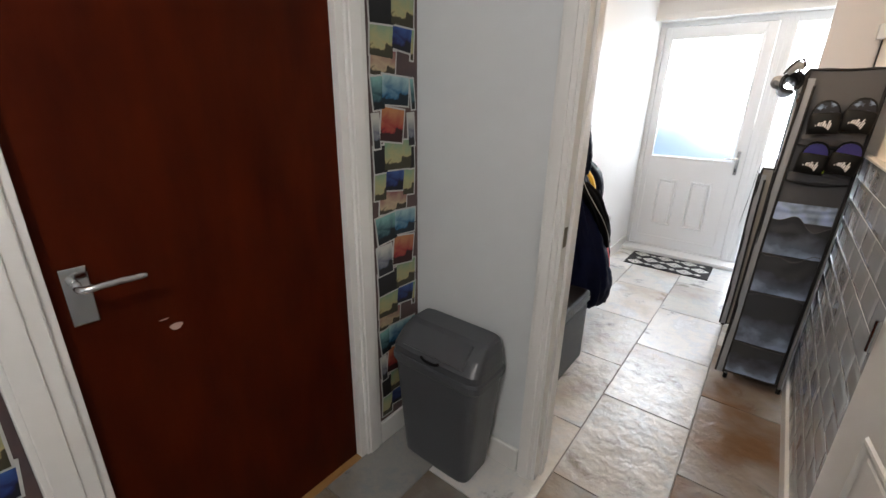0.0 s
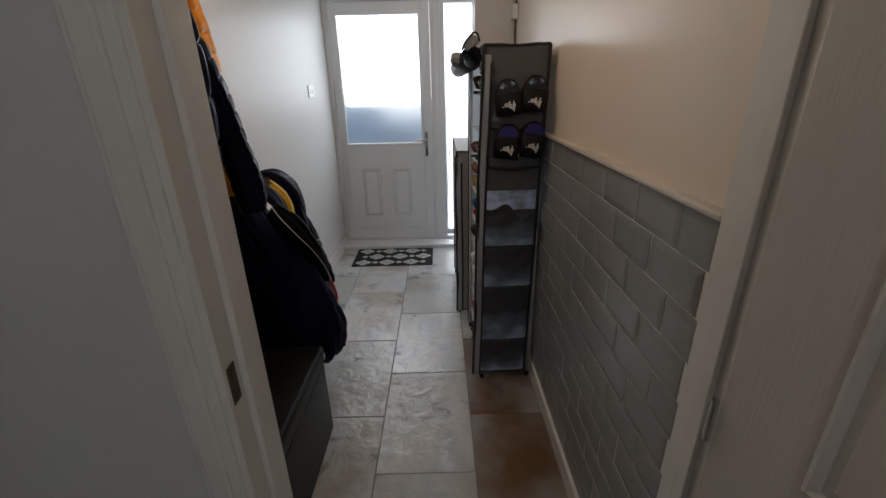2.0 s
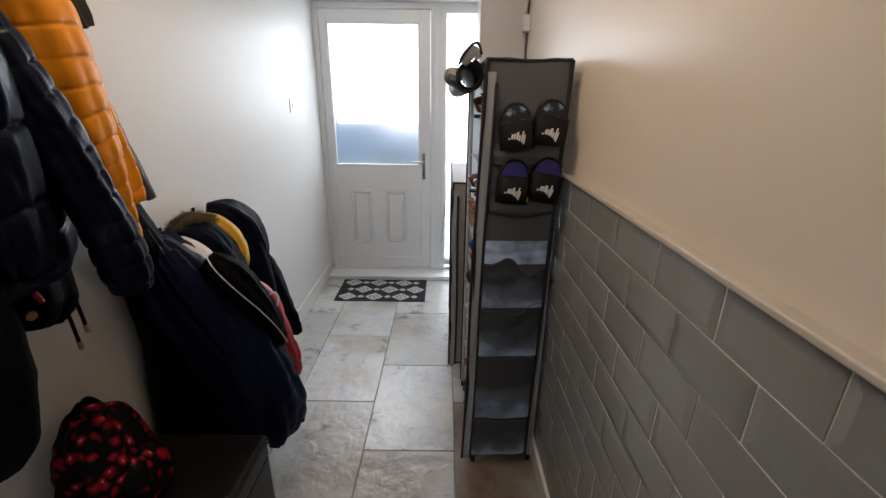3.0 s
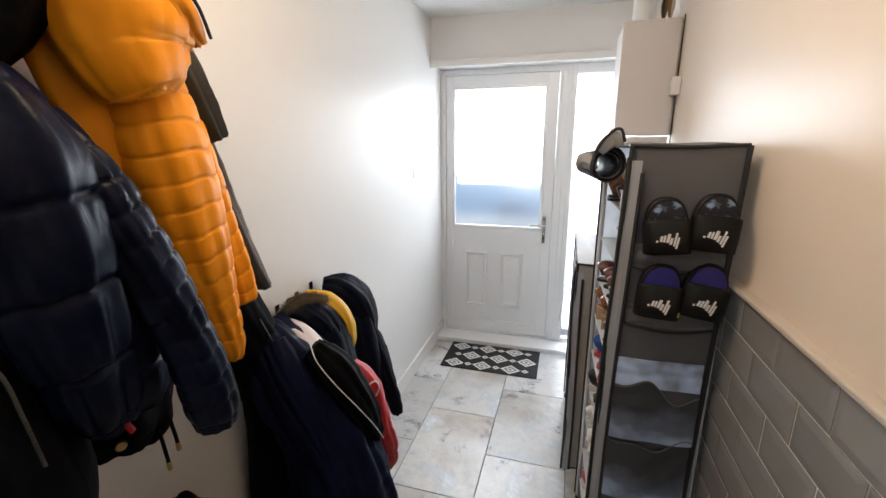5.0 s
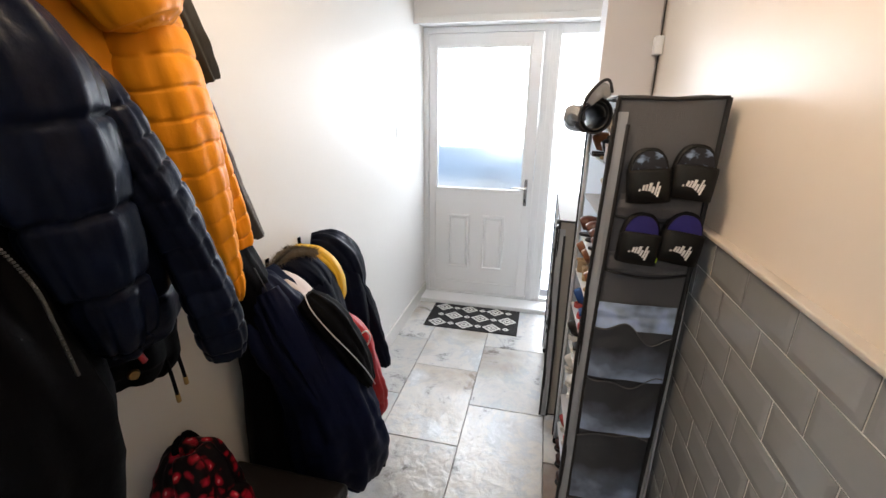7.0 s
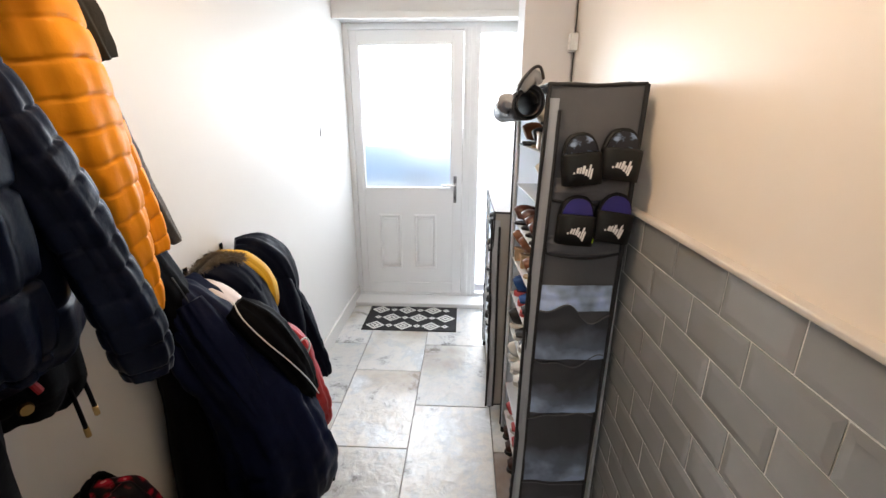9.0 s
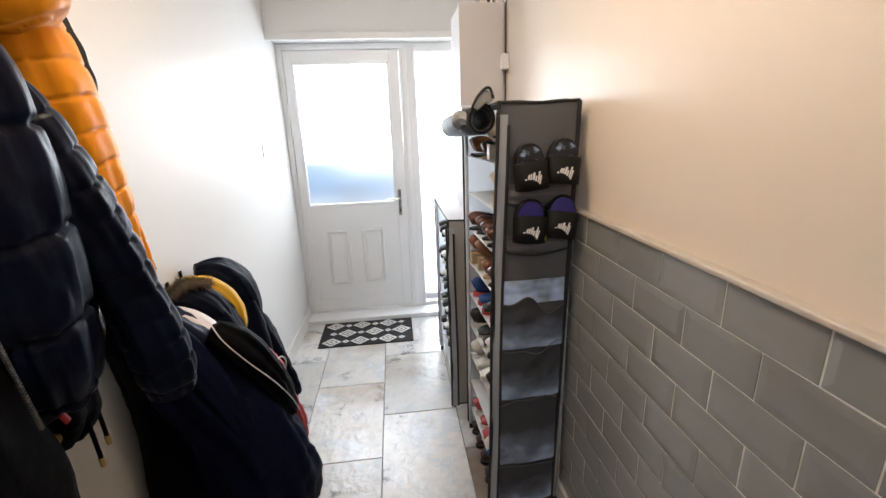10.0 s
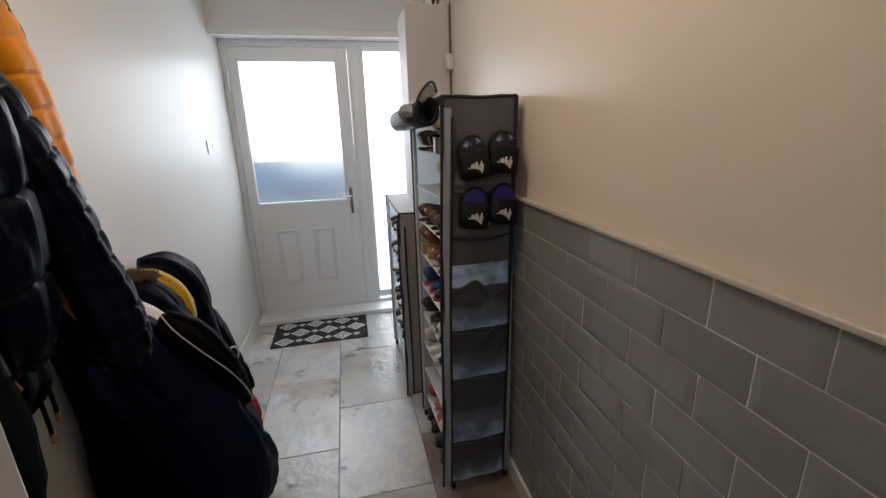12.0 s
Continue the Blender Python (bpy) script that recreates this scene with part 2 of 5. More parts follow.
structure("door_sill", slab(XL, XR, 9.19, 9.37, -0.004, 0.035, bevel=0.006), M_UPVC, "white raised sill in front of the door")

# doorway wall between the hall and the corridor
JL, JR, HT = -0.085, 0.725, 2.02
structure("wall_doorway_left", slab(-0.86, JL - 0.03, 5.88, YB, -0.008, CZ), M_HALL, "pale grey hall wall beside the doorway")
structure("wall_doorway_right", slab(JR + 0.03, 1.4, 5.88, YB, -0.008, CZ), M_HALL, "pale grey hall wall on the hinge side")
structure("wall_doorway_top", slab(JL - 0.03, JR + 0.03, 5.88, YB, HT + 0.03, CZ), M_HALL, "pale wall above the doorway")


def door_lining():
    ob = tagged(new("door_frame"), "white gloss painted door lining and casing", kind="structure")
    for a, b in ((JL - 0.03, JL), (JR, JR + 0.03)):
        part("jamb", slab(a, b, 5.868, 6.002, -0.006, HT, bevel=0.002), M_GLOSS, ob)
    part("head", slab(JL - 0.03, JR + 0.03, 5.868, 6.002, HT, HT + 0.03, bevel=0.002), M_GLOSS, ob)
    for x0 in (JL, JR - 0.012):
        part("stop", slab(x0, x0 + 0.012, 5.915, 5.945, -0.006, HT - 0.012, bevel=0.002), M_GLOSS, ob)
    for s, y0 in ((-1, 5.862), (1, 6.003)):
        for x0, x1 in ((JL - 0.078, JL - 0.012), (JR + 0.008, JR + 0.075))[:1 if s > 0 else 2]:
            bm = slab(x0, x1, y0, y0 + 0.014, -0.006, HT + 0.06, bevel=0.004)
            box(bm, x0 + 0.012, x1 - 0.018, y0 + s * 0.007, y0 + 0.014 + s * 0.007, -0.006, HT + 0.06, bevel=0.004)
            part("casing", bm, M_GLOSS, ob)
    bm = slab(JL - 0.0005, JL + 0.002, 5.878, 5.902, 1.03, 1.10, bevel=0.0005)
    part("strike_plate", bm, mat("tarnished_brass", (0.18, 0.15, 0.10), 0.4, 0.9), ob, "dull brass strike plate")
    return ob


door_lining()
structure("skirting_west", slab(XL, XL + 0.016, YB + 0.02, YD, -0.004, 0.115, bevel=0.005), M_GLOSS, "white gloss skirting board")
structure("skirting_east", slab(XR - 0.03, XR - 0.013, YB + 0.02, YD, -0.004, 0.083, bevel=0.004), M_GLOSS, "cream painted low skirting under the tiles")
structure("dado_rail", slab(XR - 0.030, XR, YB + 0.016, 8.27, 1.280, 1.293, bevel=0.004, seg=3), M_RAIL, "white rounded rail on top of the tiling")
structure("wall_tile_bed", slab(XR - 0.014, XR, YB + 0.001, YD, -0.006, 1.279), M_GROUT, "pale grout behind the grey wall tiles")

# hall around the start of the walk
HX = -0.735
structure("wall_hall_west_near", slab(HX - 0.12, HX, 2.2, 4.67, -0.008, CZ), M_HALL, "hall wall covered with photo print wallpaper")
structure("wall_hall_west_far", slab(HX - 0.12, HX, 5.53, 5.88, -0.008, CZ), M_HALL, "narrow hall wall covered with photo print wallpaper")
structure("wall_hall_west_top", slab(HX - 0.12, HX, 4.67, 5.53, 2.06, CZ), M_HALL, "hall wall above the brown door")
structure("wall_hall_east", slab(1.2, 1.35, 2.2, 5.88, -0.008, CZ), M_HALL, "pale grey hall wall")
structure("wall_hall_south", slab(-0.86, 1.35, 2.05, 2.2, -0.008, CZ), M_HALL, "pale grey hall wall at the back")
structure("wall_closet_back", slab(-1.3, -1.2, 4.4, 5.8, -0.008, CZ), M_HALL, "plain wall behind the brown door")


def rot_door(ob, x, y, deg):
    ob.matrix_basis = pose(x, y, 0, 0, 0, deg)


def panel_ring(bm, y0, y1, z0, z1, x, out, w=0.022):
    """A raised moulding round a panel on a door face at x; out is -1 or 1."""
    prof = [(0, 0), (0.004, 0.006), (0.010, 0.008), (0.016, 0.002), (0.024, -0.004), (0.036, 0.002)]
    rings = []
    for d, h in prof:
        rings.append([bm.verts.new((x + out * h, y, z)) for y, z in ((y0 + d, z0 + d), (y1 - d, z0 + d), (y1 - d, z1 - d), (y0 + d, z1 - d))])
    for a, b in zip(rings, rings[1:]):
        for k in range(4):
            bm.faces.new((a[k], a[(k + 1) % 4], b[(k + 1) % 4], b[k]))
    bm.faces.new(rings[-1])


def panelled_door():
    """White four panel door. Local: hinge at the origin, the leaf along -y, 0.762 wide."""
    ob = tagged(new("door_1"), "open white moulded four-panel interior door", kind="structure")
    leaf = mat("white_woodgrain_moulded_door", (0.60, 0.575, 0.545), 0.42, scale=5, stretch=(1, 9, 0.6), bump=0.12, bump_scale=26, color2=(0.57, 0.55, 0.52))
    bm = slab(0.006, 0.041, -0.762, -0.004, 0.008, 1.981, bevel=0.002)
    cols = [(-0.362, -0.142), (-0.655, -0.435)]
    rows = [(0.20, 0.828), (1.022, 1.86)]
    for y0, y1 in cols:
        for z0, z1 in rows:
            panel_ring(bm, y0, y1, z0, z1, 0.0055, -1)
            panel_ring(bm, y0, y1, z0, z1, 0.0415, 1)
    bmesh.ops.recalc_face_normals(bm, faces=bm.faces)
    part("leaf", bm, leaf, ob)
    for z in (0.25, 1.0, 1.75):
        bm = bmesh.new()
        bmesh.ops.create_cone(bm, segments=12, radius1=0.006, radius2=0.006, depth=0.08, cap_ends=True, matrix=Matrix.Translation((0.002, 0.002, z)))
        part("hinge", bm, M_CHROME, ob)
    bm = slab(-0.002, 0.006, -0.725, -0.685, 0.92, 1.08, bevel=0.002)
    box(bm, -0.045, -0.030, -0.715, -0.60, 1.02, 1.036, bevel=0.005)
    box(bm, -0.035, 0.0, -0.715, -0.698, 1.02, 1.036, bevel=0.004)
    part("door_handle", bm, M_CHROME, ob, "chrome lever handle")
    return ob


rot_door(panelled_door(), 0.678, 5.852, 8)


def brown_door():
    ob = tagged(new("door_2"), "closed dark red-brown flush door with scuffs", kind="structure")
    part("leaf", slab(HX - 0.060, HX - 0.025, 4.70, 5.50, 0.006, 2.03, bevel=0.002), M_BROWN, ob)
    for y0, y1 in ((4.585, 4.67), (5.53, 5.615)):
        bm = slab(HX - 0.002, HX + 0.014, y0, y1 + (0.012 if y0 < 5 else 0), -0.006, 2.10, bevel=0.004)
        box(bm, HX + 0.012, HX + 0.02, y0 + 0.014, y1 - 0.02, -0.006, 2.10, bevel=0.003)
        part("casing", bm, M_GLOSS, ob)
    for y0 in (4.67, 5.50):
        part("jamb", slab(HX - 0.118, HX + 0.004, y0, y0 + 0.03, -0.006, 2.03, bevel=0.002), M_GLOSS, ob)
    part("head", slab(HX - 0.118, HX + 0.004, 4.67, 5.53, 2.03, 2.06), M_GLOSS, ob)
    part("threshold_strip", slab(HX - 0.05, HX + 0.006, 4.70, 5.50, -0.004, 0.006, bevel=0.002), mat("golden_wood_strip", (0.34, 0.18, 0.06), 0.4, scale=30), ob, "golden wooden threshold strip")
    hd = part("door_handle", slab(HX - 0.025, HX - 0.018, 4.725, 4.775, 0.99, 1.13, bevel=0.003), M_CHROME, ob, "dull chrome lever handle on a plate")
    bm = tube([(HX - 0.02, 4.75, 1.09), (HX + 0.03, 4.75, 1.09), (HX + 0.035, 4.80, 1.092), (HX + 0.033, 4.87, 1.09)], 0.009)
    part("lever", bm, M_CHROME, hd, smooth=True)
    chip = mat("bare_wood_chip", (0.6, 0.42, 0.36), 0.8)
    for y, z, a, b in ((4.925, 0.905, 0.016, 0.010), (4.90, 0.935, 0.012, 0.002)):
        bm = bmesh.new()
        vs = [bm.verts.new((HX - 0.0245, y + a * math.cos(k) * (1 + 0.2 * math.sin(3 * k)), z + b * math.sin(k))) for k in np.linspace(0, 6.0, 14)]
        bm.faces.new(vs)
        part("scuff", bm, chip, ob, "pale chip in the brown paint")


brown_door()


def front_door():
    """White front door with frosted upper light, and the sidelight beside it."""
    ob = tagged(new("door_3"), "closed white panelled front door with frosted window", kind="structure")
    y = YD
    bm = slab(XL, -0.675, y - 0.01, y + 0.06, 0.03, 2.21, bevel=0.004)
    box(bm, 0.195, 0.285, y - 0.01, y + 0.06, 0.03, 2.17, bevel=0.004)
    box(bm, 0.215, 0.250, y - 0.02, y - 0.008, 0.03, 2.17, bevel=0.004)
    box(bm, -0.675, 0.285, y - 0.01, y + 0.06, 2.165, 2.21, bevel=0.004)
    box(bm, -0.675, 0.285, y - 0.01, y + 0.06, 0.002, 0.045, bevel=0.004)
    part("outer_frame", bm, M_UPVC, ob)
    l0, l1, b0, t1 = -0.671, 0.192, 0.05, 2.16
    g = (-0.597, 0.094, 0.996, 2.058)
    lf = y - 0.004
    bm = slab(l0, g[0] - 0.02, lf, lf + 0.05, b0, t1, bevel=0.004)
    box(bm, g[1] + 0.02, l1, lf, lf + 0.05, b0, t1, bevel=0.004)
    box(bm, g[0] - 0.02, g[1] + 0.02, lf, lf + 0.05, g[3] + 0.02, t1)
    box(bm, g[0] - 0.02, g[1] + 0.02, lf, lf + 0.05, 0.87, g[2] - 0.02)
    box(bm, g[0] - 0.02, g[1] + 0.02, lf, lf + 0.05, b0, 0.15)
    part("leaf", bm, M_UPVC, ob)
    bm = bmesh.new()
    for x0, x1, z0, z1 in ((g[0] - 0.024, g[0], g[2] - 0.024, g[3] + 0.024), (g[1], g[1] + 0.024, g[2] - 0.024, g[3] + 0.024), (g[0], g[1], g[2] - 0.024, g[2]), (g[0], g[1], g[3], g[3] + 0.024)):
        box(bm, x0, x1, lf - 0.008, lf + 0.02, z0, z1, bevel=0.004)
    part("glazing_bead", bm, M_UPVC, ob)
    pane = part("pane", slab(g[0] - 0.005, g[1] + 0.005, lf + 0.022, lf + 0.030, g[2] - 0.005, g[3] + 0.005), M_FROST, ob, "frosted glass pane")
    pane.visible_shadow = False
    bm = slab(g[0] - 0.02, g[1] + 0.02, lf + 0.012, lf + 0.04, 0.15, 0.87)
    part("lower_panel", bm, M_UPVC, ob)
    for x0, x1 in ((-0.50, -0.315), (-0.205, -0.02)):
        bm = bmesh.new()
        prof = [(0, 0.0), (0.002, 0.016), (0.011, 0.021), (0.018, 0.003), (0.030, 0.0005), (0.036, 0.010)]
        rings = [[bm.verts.new((px, lf + 0.0115 - h, pz)) for px, pz in ((x0 + d, 0.285 + d), (x1 - d, 0.285 + d), (x1 - d, 0.765 - d), (x0 + d, 0.765 - d))] for d, h in prof]
        for a, b in zip(rings, rings[1:]):
            for k in range(4):
                bm.faces.new((a[k], a[(k + 1) % 4], b[(k + 1) % 4], b[k]))
        bm.faces.new(rings[-1])
        part("moulded_panel", bm, M_UPVC, ob)
    hd = part("door_handle", slab(0.122, 0.150, lf - 0.010, lf - 0.0005, 0.87, 1.09, bevel=0.004), M_CHROME, ob, "polished chrome lever handle on a long plate")
    part("lever", tube([(0.136, lf - 0.005, 1.02), (0.136, lf - 0.045, 1.02), (0.12, lf - 0.05, 1.02), (0.03, lf - 0.048, 1.02)], 0.009), M_CHROME, hd, smooth=True)
    part("keyhole", slab(0.130, 0.142, lf - 0.016, lf - 0.011, 0.90, 0.93, bevel=0.002), M_BLACK, hd)
    for z in (0.30, 1.06, 1.92):
        bm = slab(-0.700, -0.670, lf - 0.018, lf - 0.0105, z - 0.055, z + 0.055, bevel=0.004)
        bmesh.ops.create_cone(bm, segments=12, radius1=0.009, radius2=0.009, depth=0.10, cap_ends=True, matrix=Matrix.Translation((-0.682, lf - 0.019, z)))
        part("hinge", bm, M_UPVC, ob)
    w = tagged(new("window_1"), "tall white frosted sidelight beside the front door", kind="structure")
    bm = slab(0.285, 0.318, y - 0.006, y + 0.06, 0.03, 2.21, bevel=0.004)
    box(bm, 0.72, XR, y - 0.006, y + 0.06, 0.03, 2.21, bevel=0.004)
    box(bm, 0.318, 0.72, y - 0.006, y + 0.06, 2.14, 2.21, bevel=0.004)
    box(bm, 0.318, 0.72, y - 0.006, y + 0.06, 0.002, 0.06, bevel=0.004)
    part("window_frame", bm, M_UPVC, w)
    pane = part("pane", slab(0.315, 0.723, y + 0.018, y + 0.026, 0.055, 2.145), M_FROST, w, "frosted glass pane")
    pane.visible_shadow = False


front_door()


# ---- materials of the things ----
M_MESH = mat("grey_woven_rack_fabric", (0.100, 0.101, 0.112), 0.7, scale=6, color2=(0.076, 0.077, 0.086), bump=0.4, bump_scale=400, sheen=0.2)
# Pale blue blotches paint in the window light coming through the sheer fabric.
M_SHEER_BACKLIT = blotch_material("painted_backlit_rack_fabric", (0.12, 0.15, 0.20), (0.46, 0.59, 0.86), 7, 0.36, 0.54)
M_CLEAR = translucent_material("translucent_rack_back_fabric", (0.84, 0.87, 0.90), 0.6)
M_FLAP = mat("light_grey_flap_fabric", (0.42, 0.44, 0.48), 0.5, scale=4, color2=(0.20, 0.215, 0.24), bump=0.3, bump_scale=300)


def pocket_material():
    """Sheer pocket fabric: dark where the things inside press on it; below them daylight from behind is painted in
    paler.
    """
    m = mat("painted_backlit_pocket_fabric", (0.05, 0.055, 0.065), 0.5, bump=0.3, bump_scale=300)
    n, l = m.node_tree.nodes, m.node_tree.links
    co, sp, t, ad, r = n.new("ShaderNodeTexCoord"), n.new("ShaderNodeSeparateXYZ"), n.new("ShaderNodeTexNoise"), n.new("ShaderNodeMath"), n.new("ShaderNodeValToRGB")
    l.new(co.outputs["Generated"], sp.inputs[0])
    t.inputs["Scale"].default_value, t.inputs["Detail"].default_value = 9, 3
    l.new(co.outputs["Object"], t.inputs["Vector"])
    ad.operation = "MULTIPLY_ADD"
    ad.inputs[1].default_value = 0.9
    l.new(t.outputs[0], ad.inputs[0])
    l.new(sp.outputs[2], ad.inputs[2])
    l.new(ad.outputs[0], r.inputs[0])
    e = r.color_ramp.elements
    # Pale blue end of the ramp stands for window light through the fabric.
    e[0].position, e[0].color = 0.44, (0.34, 0.44, 0.64, 1)
    e[1].position, e[1].color = 1.02, (0.036, 0.039, 0.048, 1)
    x = e.new(0.66)
    x.color = (0.125, 0.155, 0.22, 1)
    l.new(r.outputs[0], n["Principled BSDF"].inputs["Base Color"])
    return m


M_POCKET = pocket_material()
M_BEIGESIDE = mat("pale_beige_rack_fabric", (0.34, 0.32, 0.29), 0.6, scale=5, color2=(0.24, 0.225, 0.21), bump=0.3, bump_scale=300)
M_RACKTUBE = mat("pale_grey_metal_tube", (0.55, 0.56, 0.58), 0.3, 0.4)
M_SHELF = mat("white_shelf_fabric", (0.62, 0.64, 0.67), 0.6, scale=10, bump=0.2, bump_scale=200)
M_FOAM = mat("matt_black_rubber", (0.0055, 0.0055, 0.006), 0.5, bump=0.1, bump_scale=200, spec=0.25)
M_MARBLED = blotch_material("black_blue_marbled_footbed", (0.003, 0.004, 0.010), (0.24, 0.33, 0.50), 38, 0.48, 0.60)
M_COBALT = mat("cobalt_blue_footbed", (0.022, 0.018, 0.24), 0.45, scale=12, color2=(0.012, 0.009, 0.10))
M_WHITE = mat("white_print", (0.75, 0.75, 0.75), 0.5)
M_LIME = mat("lime_green_print", (0.35, 0.52, 0.02), 0.5)
M_NAVY = mat("navy_nylon", (0.004, 0.006, 0.016), 0.5, scale=14, color2=(0.0025, 0.0035, 0.009), bump=0.6, bump_scale=28, spec=0.06)
M_SLATEBLUE = mat("dark_blue_shiny_nylon", (0.0042, 0.0085, 0.027), 0.36, scale=9, color2=(0.0012, 0.002, 0.007), bump=0.8, bump_scale=22, spec=0.10)
M_DEEPBLUE = mat("deep_blue_cotton_coat", (0.0022, 0.0058, 0.030), 0.6, scale=9, color2=(0.002, 0.003, 0.014), bump=0.5, bump_scale=40, spec=0.12)
M_BLACKCLOTH = mat("black_coat_cloth", (0.0016, 0.0016, 0.0022), 0.65, scale=14, color2=(0.0028, 0.0028, 0.0038), bump=0.4, bump_scale=50, spec=0.05)
M_ORANGE = mat("mustard_orange_nylon", (0.80, 0.30, 0.010), 0.5, scale=9, color2=(0.74, 0.255, 0.008), bump=0.35, bump_scale=30, spec=0.12)
M_YELLOW = mat("yellow_coat_cloth", (0.72, 0.42, 0.02), 0.6, scale=9, bump=0.4, bump_scale=40)
M_RED = mat("bright_red_cloth", (0.40, 0.004, 0.007), 0.5, scale=10, bump=0.5, bump_scale=30)
M_GREYCOAT = mat("grey_wool_cloth", (0.075, 0.07, 0.072), 0.8, scale=10, bump=0.5, bump_scale=120, sheen=0.3)
M_CAMO = mat("camouflage_cloth", (0.035, 0.033, 0.022), 0.7, scale=16, color2=(0.012, 0.010, 0.009), bump=0.4, bump_scale=60)
M_FUR = mat("brown_grey_fake_fur", (0.22, 0.16, 0.09), 0.9, scale=40, color2=(0.06, 0.045, 0.03), bump=1.0, bump_scale=160, sheen=0.5)
M_LINING = mat("pale_pink_white_lining", (0.62, 0.55, 0.54), 0.7, scale=14, bump=0.4, bump_scale=60)
M_BURG = mat("dark_burgundy_cloth", (0.05, 0.004, 0.010), 0.6)
M_GOLD = mat("brass_fitting", (0.45, 0.30, 0.12), 0.35, 0.9)
M_LEATHER = mat("dark_brown_faux_leather", (0.009, 0.007, 0.0075), 0.42, scale=12, color2=(0.006, 0.005, 0.005), bump=0.3, bump_scale=220, spec=0.25)
M_ZIP = mat("zip_teeth_metal", (0.16, 0.155, 0.15), 0.4, 0.8)


# ---- racks ----
def strip(pts, w, t=0.004):
    """Binding tape along a line."""
    return cloth([(*p, w, t) for p in pts], n=max(2, (len(pts) - 1) * 5), around=8, folds=0, power=3.0)


def sheet(x0, x1, z0, z1, y, bulge, nx=18, nz=18, seed=0, wave=0.0, lean=0.0):
    """A slack fabric panel facing -y with a little thickness; wave makes its top edge uneven."""
    bm = bmesh.new()
    for side in (0, 1):
        grid = []
        for i in range(nz + 1):
            row = []
            for k in range(nx + 1):
                u, v = k / nx, i / nz
                top = z1 + wave * (math.sin(u * 5.1 + seed * 2.2) + 0.6 * math.sin(u * 11.3 + seed))
                z = z0 + (top - z0) * v
                b = bulge * math.sin(math.pi * u) ** 0.7 * (0.35 + 0.65 * math.sin(math.pi * min(1, v * 0.85 + 0.1))) if bulge else 0
                d = 0.006 * noise.noise(Vector((u * 3 + seed, v * 3.5, seed)))
                row.append(bm.verts.new((x0 + (x1 - x0) * u - lean * (1 - (z / 1.65)), y - b - d + side * 0.003, z)))
            grid.append(row)
        for a, b2 in zip(grid, grid[1:]):
            for k in range(nx):
                q = (a[k], a[k + 1], b2[k + 1], b2[k])
                bm.faces.new(q if not side else q[::-1])
        if side:
            edge = lambda g: g[0][:] + [r[-1] for r in g[1:]] + g[-1][-2::-1] + [r[0] for r in g[-2:0:-1]]
            ea, eb = edge(first), edge(grid)
            for k in range(len(ea)):
                j = (k + 1) % len(ea)
                bm.faces.new((ea[k], eb[k], eb[j], ea[j]))
        first = grid
    bmesh.ops.recalc_face_normals(bm, faces=bm.faces)
    return bm


